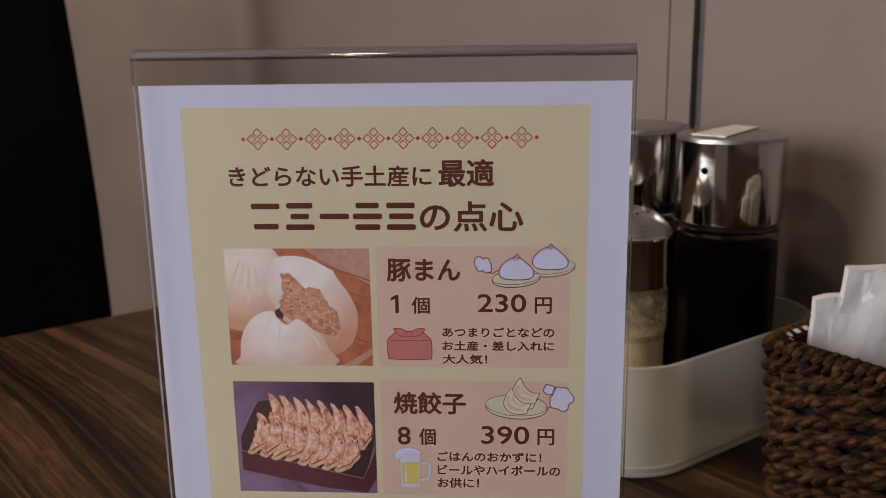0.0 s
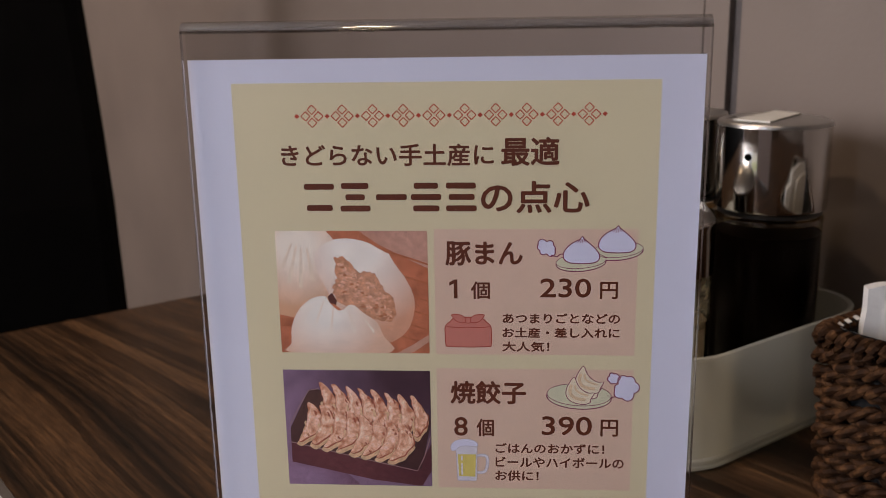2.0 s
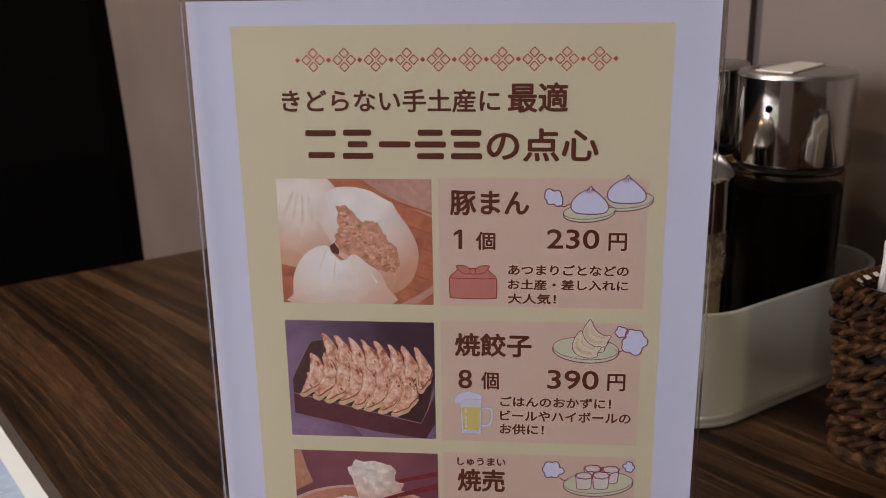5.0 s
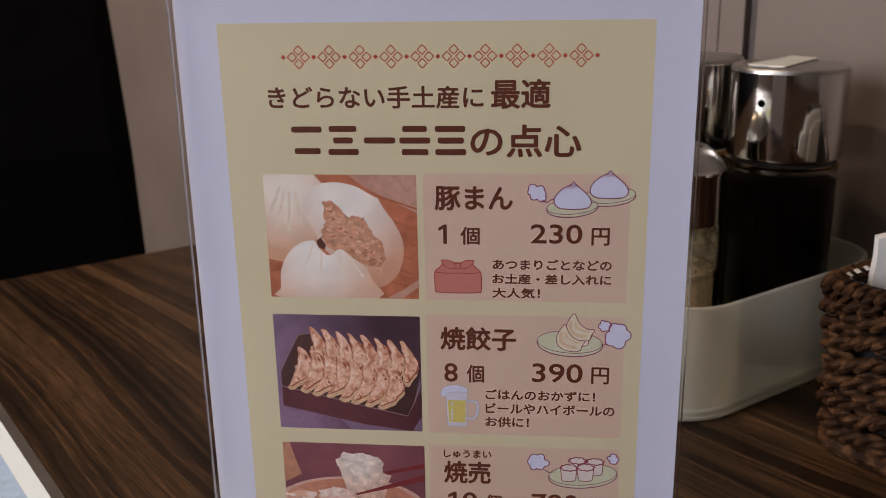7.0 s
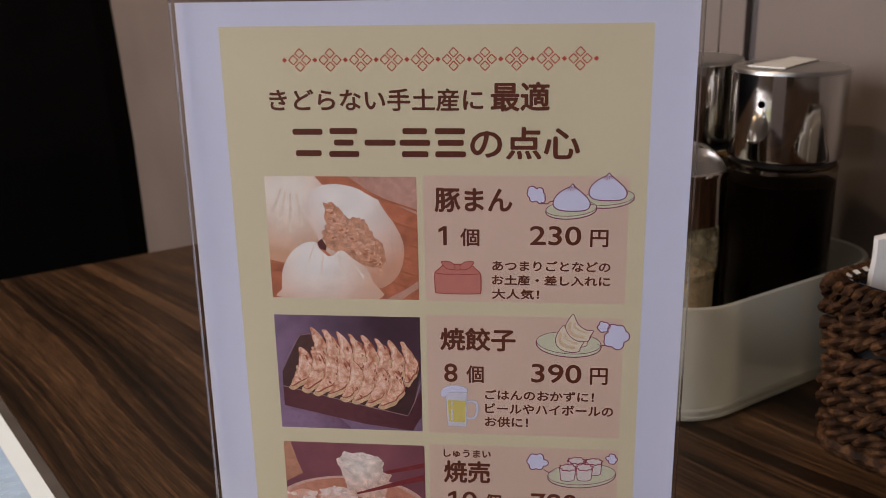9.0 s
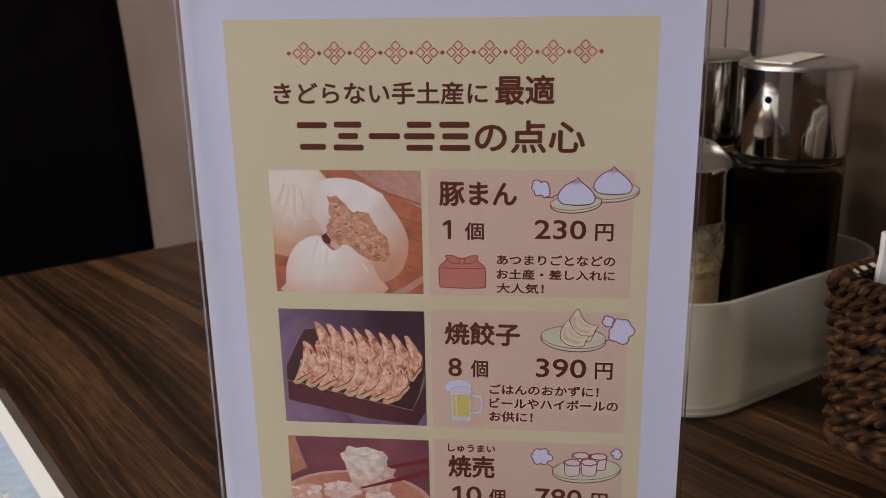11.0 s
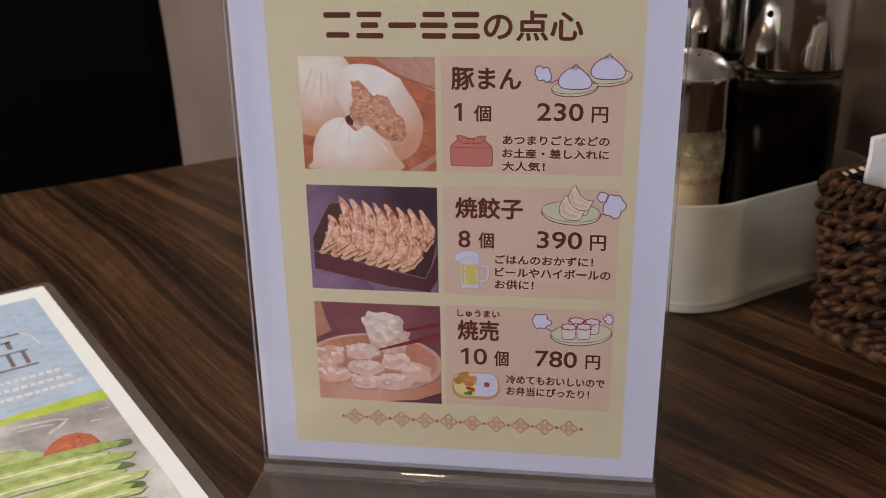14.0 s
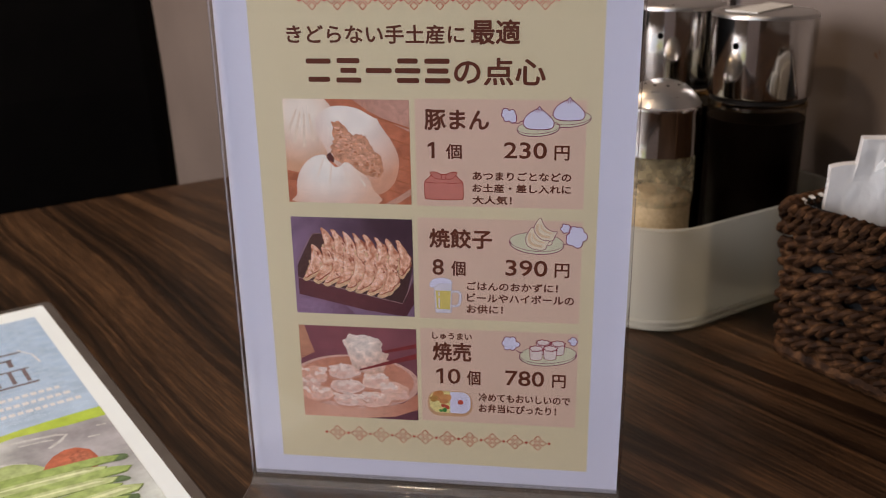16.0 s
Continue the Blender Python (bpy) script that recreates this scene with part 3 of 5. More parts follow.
ph.add("bun", jag(soft_loop([(0.26, 0.18), (0.34, 0.09), (0.46, 0.06), (0.60, 0.09), (0.72, 0.17), (0.745, 0.18), (0.78, 0.26), (0.85, 0.38), (0.905, 0.54), (0.90, 0.68), (0.86, 0.80), (0.78, 0.89), (0.70, 0.90), (0.60, 0.80), (0.38, 0.60), (0.33, 0.48), (0.27, 0.33)], 3), 0.003, 1, 2), toned("photo_bun_torn", (47, 154), 26, (1.0, 0.92, 0.82), (0.74, 0.38, 0.24), 0.07, 180))
ph.add("meat_filling", jag([(0.38, 0.22), (0.44, 0.20), (0.50, 0.27), (0.54, 0.33), (0.62, 0.32), (0.67, 0.38), (0.71, 0.48), (0.77, 0.56), (0.785, 0.66), (0.75, 0.74), (0.66, 0.72), (0.56, 0.68), (0.44, 0.60), (0.39, 0.57), (0.36, 0.46), (0.40, 0.38)], 0.012, 2), toned("photo_meat", (48, 141), 18, (0.76, 0.38, 0.23), (0.62, 0.25, 0.12), 0.25, 500))
rng = random.Random(7)
TONES = ((0.88, 0.50, 0.34), (0.78, 0.41, 0.26), (0.50, 0.19, 0.09), (0.82, 0.44, 0.29), (0.72, 0.35, 0.20), (0.80, 0.43, 0.29))
CRUMB = {tone: ink("photo_crumb", tone, 0.15, 900.0) for tone in TONES}
for k in range(130):
    u = rng.uniform(0.42, 0.75)
    v = 0.33 + (u - 0.42) * 0.95 + rng.uniform(-0.10, 0.16)
    tone = rng.choice(TONES)
    ph.add("meat_crumb", blob(u, v, rng.uniform(0.006, 0.020), rng.uniform(0.006, 0.017), 0.15, k, 10), CRUMB[tone], speck=k)
ph.level += 1.4
ph.add("shadow_gap", [(0.33, 0.53), (0.36, 0.50), (0.39, 0.56), (0.385, 0.60), (0.34, 0.58)], ink("photo_gap", (0.13, 0.04, 0.03), 0.1))
ph.add("bun", jag(soft_loop([(0.07, 0.92), (0.075, 0.80), (0.11, 0.68), (0.18, 0.58), (0.25, 0.535), (0.315, 0.53), (0.335, 0.57), (0.39, 0.64), (0.43, 0.64), (0.47, 0.60), (0.51, 0.605), (0.56, 0.66), (0.66, 0.75), (0.69, 0.85), (0.73, 1.0), (0.07, 1.0)], 3), 0.003, 4, 2), toned("photo_bun_front", (37, 135), 19, (1.0, 0.93, 0.83), (0.84, 0.54, 0.38), 0.07, 160))
for u0, v0, u1, v1, w in ((0.30, 0.56, 0.24, 0.76, 0.018), (0.36, 0.62, 0.33, 0.86, 0.022), (0.46, 0.63, 0.49, 0.84, 0.022), (0.54, 0.67, 0.62, 0.84, 0.016), (0.22, 0.60, 0.13, 0.76, 0.014)):
    ph.add("pleat", [(u0, v0), (u0 + 0.008, v0), (u1 + w, v1 - 0.03), (u1 + w / 2, v1), (u1, v1 - 0.02)], toned("photo_fold", ph.at(u0, v0), 9, (0.93, 0.77, 0.62), (0.97, 0.85, 0.72), 0.04))
ph.add("dish_rim", [(0.78, 1.0), (0.90, 0.92), (1.0, 0.84), (1.0, 0.90), (0.90, 0.985), (0.87, 1.0)], ink("photo_rim", (0.60, 0.33, 0.23), 0.08))

# fried dumplings
ph = Photo(22.5, 68.6, 75.8, 115.0, toned("photo_mauve", (66, 116), 48, (0.075, 0.035, 0.05), (0.31, 0.19, 0.29), 0.15, 120), "printed photo of fried dumplings on a dark tray")
ph.add("haze", blob(0.08, 1.0, 0.42, 0.16, 0.05, 1), toned("photo_mauve_pale", (27, 76), 18, (0.33, 0.20, 0.31), (0.20, 0.10, 0.15)))
ph.add("tray_side", [(0.03, 0.62), (0.90, 0.86), (1.0, 0.62), (1.0, 0.86), (0.93, 1.0), (0.60, 0.95), (0.03, 0.80)], toned("photo_tray_side", (40, 84), 30, (0.16, 0.05, 0.055), (0.10, 0.03, 0.038)))
ph.add("tray", [(0.03, 0.50), (0.17, 0.17), (0.21, 0.16), (0.99, 0.37), (1.0, 0.44), (0.93, 0.84), (0.90, 0.86), (0.03, 0.63)], toned("photo_tray", (40, 100), 34, (0.11, 0.05, 0.04), (0.07, 0.028, 0.03)))
ph.stroke("tray_edge", [(0.03, 0.625), (0.30, 0.70), (0.60, 0.785), (0.90, 0.865), (0.95, 0.74), (0.995, 0.56)], 0.35, ink("photo_tray_edge", (0.33, 0.20, 0.20), 0.2))
ph.stroke("tray_edge", [(0.03, 0.47), (0.10, 0.31), (0.17, 0.175), (0.24, 0.16)], 0.28, ink("photo_tray_edge", (0.33, 0.20, 0.20), 0.2))


def crust(name, pale, tan, brown):
    """Printed fried dough: pale blisters over tan, browned in uneven patches."""
    m, t, b = shader(name)
    v = coords(t)
    patch = node(t, "ShaderNodeTexNoise", Scale=330.0, Detail=3.0, Roughness=0.6)
    t.links.new(v, patch.inputs["Vector"])
    cell = node(t, "ShaderNodeTexVoronoi", Scale=760.0)
    t.links.new(v, cell.inputs["Vector"])
    both = t.nodes.new("ShaderNodeMath")
    both.operation = "MULTIPLY_ADD"
    both.inputs[1].default_value = 0.28
    t.links.new(cell.outputs["Distance"], both.inputs[0])
    t.links.new(patch.outputs["Fac"], both.inputs[2])
    t.links.new(ramp(t, both.outputs[0], [(0.44, pale), (0.62, tan), (0.84, brown)]), b.inputs["Base Color"])
    b.inputs["Roughness"].default_value = 0.5
    b.inputs["Specular IOR Level"].default_value = 0.25
    return m


CRUST = [crust("photo_crust", (1.0, 0.74 - 0.03 * k, 0.56), (0.90, 0.52, 0.35), (0.60, 0.22, 0.12)) for k in range(3)]
PALE_SIDE = toned("photo_dumpling_side", (45, 95), 40, (0.86, 0.56, 0.33), (0.70, 0.40, 0.22), 0.15, 500)
BURNT = ink("photo_burnt", (0.40, 0.115, 0.065), 0.3, 700.0)
RIDGE = crust("photo_ridge", (1.0, 0.82, 0.66), (0.98, 0.68, 0.50), (0.82, 0.44, 0.28))
PATCH = ink("photo_browned", (0.66, 0.29, 0.16), 0.3, 900.0)


def dumpling(top, foot, bulge, wide, seed):
    """A crescent with pointed ends that bows to one side, its seam browned dark and its foot pale."""
    rng = random.Random(seed)
    n = 10
    lefts, rights = [], []
    for k in range(n + 1):
        f = k / n
        bow = math.sin(math.pi * (0.06 + 0.90 * f)) ** 0.8
        u, v = top[0] + f * (foot[0] - top[0]), top[1] + f * (foot[1] - top[1])
        lefts.append((u + (0.62 * bulge - 0.40 * wide) * bow + rng.uniform(-0.006, 0.006), v + rng.uniform(-0.006, 0.006)))
        rights.append((u + (bulge + 0.50 * wide) * bow + rng.uniform(-0.007, 0.007), v + 0.02 * bow + rng.uniform(-0.008, 0.008)))
    ph.add("dumpling", soft_loop([(u - 0.016, v + 0.030) for u, v in lefts[4:]] + [(u + 0.004, v + 0.045) for u, v in rights[::-1][:7]], 2), PALE_SIDE)
    ph.add("browned_edge", soft_loop([(u - 0.003, v + 0.003) for u, v in lefts] + [(u + rng.uniform(0.002, 0.014), v + 0.008) for u, v in rights[::-1]], 3), BURNT)
    ph.add("dumpling", soft_loop(lefts + rights[::-1], 3), CRUST[seed % 3])
    ph.add("pale_ridge", soft_loop([(u + 0.010, v) for u, v in lefts[2:8]] + [(u + 0.010 + 0.022 * rng.random(), v) for u, v in lefts[7:1:-1]], 2), RIDGE)
    for k in range(4):
        i = rng.randint(2, 9)
        u, v = rights[i]
        ph.add("browned_patch", blob(u - rng.uniform(0.004, 0.03), v, rng.uniform(0.004, 0.010), rng.uniform(0.010, 0.024), 0.25, seed * 5 + k, 12, -20), BURNT if k % 2 else PATCH)


for k in range(8):
    u = 0.235 + k * 0.089
    dumpling((u, 0.105 + 0.016 * k), (u + 0.022, 0.43 + 0.018 * k), 0.075, 0.062, k)
for k in range(8):
    u = 0.135 + k * 0.0885
    dumpling((u + 0.012, 0.275 + 0.024 * k), (u - 0.058, 0.610 + 0.023 * k), 0.105, 0.068, 20 + k)

# dumplings in a steamer
ph = Photo(22.6, 69.0, 30.6, 70.6, toned("photo_dusk", (46, 70), 40, (0.30, 0.10, 0.115), (0.17, 0.06, 0.08), 0.12, 100), "printed photo of steamed dumplings and chopsticks")
ph.add("steamer_lid", [(0, 0), (0.05, 0), (0.09, 0.17), (0.125, 0.29), (0.06, 0.33), (0, 0.37)], toned("photo_lid", (24, 66), 12, (0.60, 0.28, 0.17), (0.48, 0.21, 0.13)))
ph.add("steamer", blob(0.46, 0.60, 0.56, 0.30, 0.0, 0), toned("photo_steamer_rim", (46, 50), 30, (0.80, 0.50, 0.40), (0.70, 0.40, 0.31)))
ph.add("steamer_side", [(0, 0.70), (0.03, 0.78), (0.12, 0.845), (0.30, 0.885), (0.50, 0.895), (0.70, 0.875), (0.88, 0.81), (1.0, 0.70), (1.0, 0.88), (0.80, 0.97), (0.55, 1.0), (0.0, 1.0)], toned("photo_steamer_side", (40, 33), 28, (0.80, 0.44, 0.31), (0.60, 0.24, 0.15), 0.08))
ph.add("steamer_inside", blob(0.46, 0.585, 0.51, 0.265, 0.0, 0), toned("photo_steamer_inside", (46, 52), 26, (0.62, 0.25, 0.15), (0.74, 0.34, 0.23)))
SHU = [toned("photo_dough", (46, 44), 24, (1.0, 0.72, 0.57), (0.82, 0.42, 0.29), 0.14, 420), toned("photo_dough_pale", (50, 42), 26, (0.94, 0.72, 0.61), (0.82, 0.51, 0.40), 0.14, 420)]
for k, (u, v, a, b) in enumerate(((0.10, 0.54, 0.12, 0.10), (0.37, 0.49, 0.13, 0.085), (0.64, 0.57, 0.12, 0.095), (0.06, 0.64, 0.10, 0.07), (0.13, 0.745, 0.14, 0.085), (0.39, 0.655, 0.14, 0.085), (0.80, 0.68, 0.13, 0.10), (0.41, 0.80, 0.14, 0.075), (0.64, 0.79, 0.13, 0.085), (0.57, 0.76, 0.06, 0.06))):
    ph.add("dumpling", blob(u + 0.004, v + 0.022, a, b, 0.08, 40 + k), ink("photo_dough_shade", (0.66, 0.32, 0.22), 0.15))
    ph.add("dumpling", blob(u, v, a, b, 0.07, 40 + k), SHU[k % 2])
    for i in range(18):
        q = rng.uniform(-0.85, 0.85)
        drop = rng.uniform(-0.8, 0.7)
        tone = (1.0, 0.80, 0.69) if drop < -0.15 else (0.90, 0.58, 0.46)
        ph.add("dough_bump", blob(u + q * a, v + drop * b, a * rng.uniform(0.10, 0.26), b * rng.uniform(0.14, 0.30), 0.12, i, 14), toned("photo_dough_bump", ph.at(u + q * a, v + (drop - 0.2) * b), 3.4, tone, tuple(0.90 * c for c in tone), 0.12, 400), speck=i)
ph.level += 1.4
ph.add("dumpling", jag([(0.37, 0.15), (0.40, 0.13), (0.43, 0.07), (0.48, 0.09), (0.55, 0.08), (0.62, 0.10), (0.68, 0.12), (0.71, 0.16), (0.70, 0.25), (0.765, 0.28), (0.74, 0.35), (0.715, 0.48), (0.60, 0.51), (0.48, 0.48), (0.44, 0.42), (0.41, 0.28)], 0.006, 9), toned("photo_held_dough", (47, 65), 15, (1.0, 0.86, 0.74), (0.84, 0.52, 0.38), 0.22, 380))
STICK = ink("photo_chopstick", (0.24, 0.035, 0.035), 0.2)
ph.add("chopstick", [(0.715, 0.245), (1.0, 0.155), (1.0, 0.20), (0.725, 0.27)], STICK)
ph.add("chopstick", [(0.505, 0.455), (0.74, 0.36), (1.0, 0.26), (1.0, 0.315), (0.75, 0.395), (0.51, 0.47)], STICK)

# ---- small printed drawings ----
OUT = 0.32


def drawn(name, pts, fill, level, outline=PURPLE, width=OUT):
    ob = flat(name, pts, level, fill)
    line("outline", pts, width, level + 0.4, outline, ob)
    return ob


def oval(cx, cy, rx, ry, turn=0.0):
    return blob(cx, cy, rx, ry, 0.0, 0, 40, turn)


def cloud(cx, cy, r, seed):
    """A puff of steam: the outline of a few round lobes that overlap."""
    rng = random.Random(seed)
    lobes = [(0.0, 0.0, 0.62 * r)]
    for k in range(6):
        a = radians(60 * k + rng.uniform(-16, 16))
        d = r * rng.uniform(0.48, 0.66)
        lobes.append((d * math.cos(a), d * math.sin(a), r * rng.uniform(0.30, 0.46)))
    pts = []
    for k in range(72):
        a = 2 * math.pi * k / 72
        c, q = math.cos(a), math.sin(a)
        far = 0.0
        for x, y, w in lobes:
            along = x * c + y * q
            off = w * w - (x * x + y * y - along * along)
            if off > 0:
                far = max(far, along + math.sqrt(off))
        pts.append((cx + far * c, cy + far * q))
    drawn("steam_cloud", pts, WHITE, 4)


def bun_drawing(cx, y0, w, h):
    dome = [(0.03, 1.0), (0.14, 0.91), (0.36, 0.79), (0.64, 0.63), (0.88, 0.46), (1.0, 0.28), (0.93, 0.12), (0.70, 0.03), (0.25, 0.0), (-0.25, 0.0), (-0.70, 0.04), (-0.95, 0.16), (-1.0, 0.34), (-0.88, 0.53), (-0.62, 0.71), (-0.32, 0.83), (-0.10, 0.90)]
    ob = drawn("bun_drawing", soft_loop([(cx + f * w / 2, y0 + g * h) for f, g in dome], 4), WHITE, 6)
    for dx, drop in ((-0.24, 0.76), (-0.10, 0.72), (0.06, 0.74), (0.20, 0.78)):
        line("pleat_line", [(cx + dx * w / 2, y0 + h * drop), (cx + (dx * 0.4 + 0.02) * w / 2, y0 + h * 0.90)], 0.22, 6.6, PURPLE, ob, closed=False)


for cx, cy in ((124.9, 153.6), (114.2, 150.2)):
    drawn("plate_drawing", oval(cx, cy - 0.6, 7.4, 2.6, 5), PLATE, 4)
    drawn("plate_drawing", oval(cx, cy, 7.4, 2.3, 5), PLATE, 5, width=0.2)
bun_drawing(124.7, 152.7, 10.9, 8.2)
bun_drawing(114.3, 149.4, 10.7, 8.2)
cloud(104.0, 154.2, 3.0, 4)
line("steam_line", soft_loop([(105.4, 152.0), (107.0, 151.5), (108.0, 152.2), (108.9, 152.3)], 5, False), OUT, 5, PURPLE, closed=False)

# wrapped gift box
CORAL_LINE = ink("gift_line_ink", (0.42, 0.07, 0.045))
drawn("gift_drawing", soft_loop([(73.7, 123.6), (74.5, 123.1), (80.5, 122.9), (86.7, 123.1), (87.5, 123.6), (87.6, 126.5), (87.4, 129.6), (86.0, 131.0), (84.6, 132.2), (80.5, 132.5), (76.4, 132.2), (75.0, 131.0), (73.6, 129.6), (73.5, 126.5)], 3), BOX_RED, 4, CORAL_LINE, 0.30)
line("fold_line", soft_loop([(74.0, 129.5), (77.0, 129.2), (80.5, 129.3), (84.0, 129.2), (87.1, 129.5)], 4, False), 0.26, 4.8, CORAL_LINE, closed=False)
for sx in (-1, 1):
    drawn("bow_drawing", soft_loop([(80.5 + sx * 0.6, 131.9), (80.5 + sx * 2.2, 133.2), (80.5 + sx * 4.9, 133.3), (80.5 + sx * 4.4, 132.2), (80.5 + sx * 3.4, 131.1), (80.5 + sx * 1.6, 130.7), (80.5 + sx * 0.6, 131.1)], 3), BOX_RED, 5, CORAL_LINE, 0.26)
drawn("knot_drawing", rounded(79.7, 81.3, 130.6, 132.4, 0.5, 3), BOX_RED, 6, CORAL_LINE, 0.24)

# dumplings on a plate
drawn("plate_drawing", oval(114.4, 106.9, 9.9, 4.0, -3), PLATE, 4)
drawn("plate_drawing", oval(114.4, 107.6, 9.8, 3.6, -3), PLATE, 5, width=0.2)
CREAM = ink("cream_ink", (0.82, 0.71, 0.52), 0.03)
SEAR = ink("seared_ink", (0.79, 0.58, 0.37), 0.08)
CRESCENT = [(0.0, 0.0), (-1.6, -2.2), (-2.4, -4.5), (-2.0, -6.7), (-0.1, -8.3), (2.9, -8.9), (4.9, -8.4), (5.2, -7.2), (6.2, -5.2), (4.3, -5.1), (2.3, -3.9), (1.1, -2.3)]
for k, (cx, cy) in enumerate(((114.9, 115.2), (115.6, 117.0), (112.8, 113.4))):
    ob = drawn("dumpling_drawing", soft_loop([(cx + x, cy + y) for x, y in CRESCENT], 4), CREAM, 6 + 1.2 * k, width=0.24)
    line("seared_stripe", soft_loop([(cx - 0.7, cy - 2.4), (cx - 1.2, cy - 4.3), (cx - 0.6, cy - 6.0), (cx + 1.0, cy - 7.0), (cx + 3.6, cy - 7.4)], 5, False), 1.0, 6.5 + 1.2 * k, SEAR, ob, closed=False)
    line("seared_stripe", soft_loop([(cx + 0.4, cy - 2.6), (cx + 0.7, cy - 4.2), (cx + 2.4, cy - 5.4), (cx + 4.4, cy - 6.0)], 5, False), 0.6, 6.5 + 1.2 * k, SEAR, ob, closed=False)
cloud(128.5, 110.2, 4.1, 11)
cloud(124.8, 113.1, 2.0, 6)
line("steam_line", soft_loop([(125.6, 107.2), (124.2, 106.9), (123.0, 107.6)], 5, False), OUT, 5, PURPLE, closed=False)

# beer mug
MUG_LINE = ink("mug_line_ink", (0.50, 0.46, 0.52))
MUG_GLASS = ink("mug_glass_ink", (0.72, 0.69, 0.76))
line("mug_handle", soft_loop([(82.6, 86.6), (84.6, 86.9), (86.0, 86.3), (86.2, 84.0), (85.6, 81.6), (84.2, 80.9), (82.6, 81.0)], 4, False), 1.0, 3.8, MUG_LINE, closed=False)
line("mug_handle", soft_loop([(82.6, 86.6), (84.6, 86.9), (86.0, 86.3), (86.2, 84.0), (85.6, 81.6), (84.2, 80.9), (82.6, 81.0)], 4, False), 0.66, 4.2, MUG_GLASS, closed=False)
drawn("mug_drawing", [(76.7, 78.4), (77.1, 78.0), (82.4, 78.0), (82.8, 78.4), (83.0, 90.4), (76.2, 90.4)], MUG_GLASS, 4.6, MUG_LINE, 0.16)
flat("beer_drawing", [(77.2, 79.6), (82.3, 79.4), (82.6, 87.1), (76.8, 87.1)], 5.2, YELLOW)
flat("gleam", rounded(77.9, 78.4, 80.0, 84.0, 0.2, 3), 5.6, MUG_GLASS)
flat("gleam", rounded(77.9, 78.4, 85.0, 86.6, 0.2, 3), 5.6, MUG_GLASS)
drawn("foam_drawing", soft_loop([(74.9, 88.4), (74.7, 90.0), (76.0, 91.6), (78.4, 92.3), (80.8, 92.2), (82.6, 91.4), (83.2, 90.2), (81.8, 89.9), (79.2, 90.0), (77.4, 89.6), (76.2, 88.4)], 4), WHITE, 6, MUG_LINE, 0.14)

# small dumplings on a plate
FRILL = ink("frill_ink", (0.32, 0.045, 0.07))
DOUGH = ink("dough_ink", (0.80, 0.70, 0.64), 0.03)
drawn("plate_drawing", oval(119.5, 61.6, 10.8, 4.2, 5), PLATE, 4)
drawn("plate_drawing", oval(119.5, 62.3, 10.7, 3.8, 5), PLATE, 5, width=0.2)
for k, (cx, cy) in enumerate(((117.7, 66.2), (123.3, 66.0), (115.1, 63.6), (120.4, 63.9))):
    ob = drawn("dumpling_drawing", soft_loop([(cx - 2.2, cy - 3.4), (cx - 1.2, cy - 3.9), (cx + 0.6, cy - 3.9), (cx + 2.1, cy - 3.3), (cx + 2.3, cy - 1.2), (cx + 2.4, cy + 0.9), (cx, cy + 1.4), (cx - 2.4, cy + 0.8), (cx - 2.4, cy - 1.2)], 3), DOUGH, 6 + k, FRILL, 0.24)
    pts = []
    for i in range(48):
        a = 2 * math.pi * i / 48
        q = 1 + 0.14 * math.sin(8 * a)
        pts.append((cx + 2.6 * q * math.cos(a), cy + 1.0 + 1.15 * q * math.sin(a)))
    drawn("frill_drawing", pts, DOUGH, 6.5 + k, FRILL, 0.34)
cloud(105.4, 66.3, 3.6, 8)
cloud(128.9, 68.2, 1.9, 3)
line("steam_line", soft_loop([(107.4, 63.6), (109.2, 62.6), (111.2, 63.5)], 5, False), OUT, 5, PURPLE, closed=False)

# lunch box
TAN = ink("lunchbox_ink", (0.66, 0.38, 0.20))
flat("lunchbox_drawing", rounded(73.0, 90.6, 33.4, 44.6, 4.4), 4, TAN)
flat("lunchbox_inside", rounded(73.7, 89.9, 34.8, 44.3, 3.8), 4.5, ink("omelette_ink", (0.80, 0.70, 0.28)))
flat("rice_drawing", [(81.8, 34.9)] + rounded(81.8, 89.9, 34.8, 44.3, 3.6)[:12] + [(81.8, 44.2)], 5, WHITE)
flat("pickled_plum", oval(85.9, 39.8, 1.1, 1.1), 6, RED)
for k in range(16):
    a = 2 * math.pi * k / 16
    flat("sesame", oval(85.9 + (2.0 + 0.5 * (k % 3)) * math.cos(a), 39.8 + (2.0 + 0.5 * (k % 3)) * math.sin(a), 0.13, 0.13), 6, BROWN)
for k, (x, y, r, c) in enumerate(((77.2, 42.3, 2.6, (0.62, 0.27, 0.09)), (80.0, 41.4, 2.3, (0.68, 0.32, 0.12)), (75.4, 40.9, 1.7, (0.48, 0.26, 0.07)), (79.4, 39.9, 1.6, (0.60, 0.25, 0.09)), (79.2, 38.0, 1.0, RED), (80.6, 37.4, 1.0, RED), (79.6, 36.0, 1.1, (0.08, 0.28, 0.06)), (78.2, 35.7, 0.8, (0.10, 0.34, 0.08)))):
    flat("side_dish", blob(x, y, r, r * 0.8, 0.1, k, 18), 5.5 + 0.1 * k, c if isinstance(c, bpy.types.Material) else ink("side_dish_ink", c, 0.15))

def shell(levels):
    bm = bmesh.new()
    rows = [[bm.verts.new(p) for p in lv] for lv in levels]
    for a, b in zip(rows, rows[1:]):
        for k in range(len(a)):
            j = (k + 1) % len(a)
            bm.faces.new((a[k], a[j], b[j], b[k]))
    bm.faces.new(rows[0])
    bm.faces.new(rows[-1])
    return bm


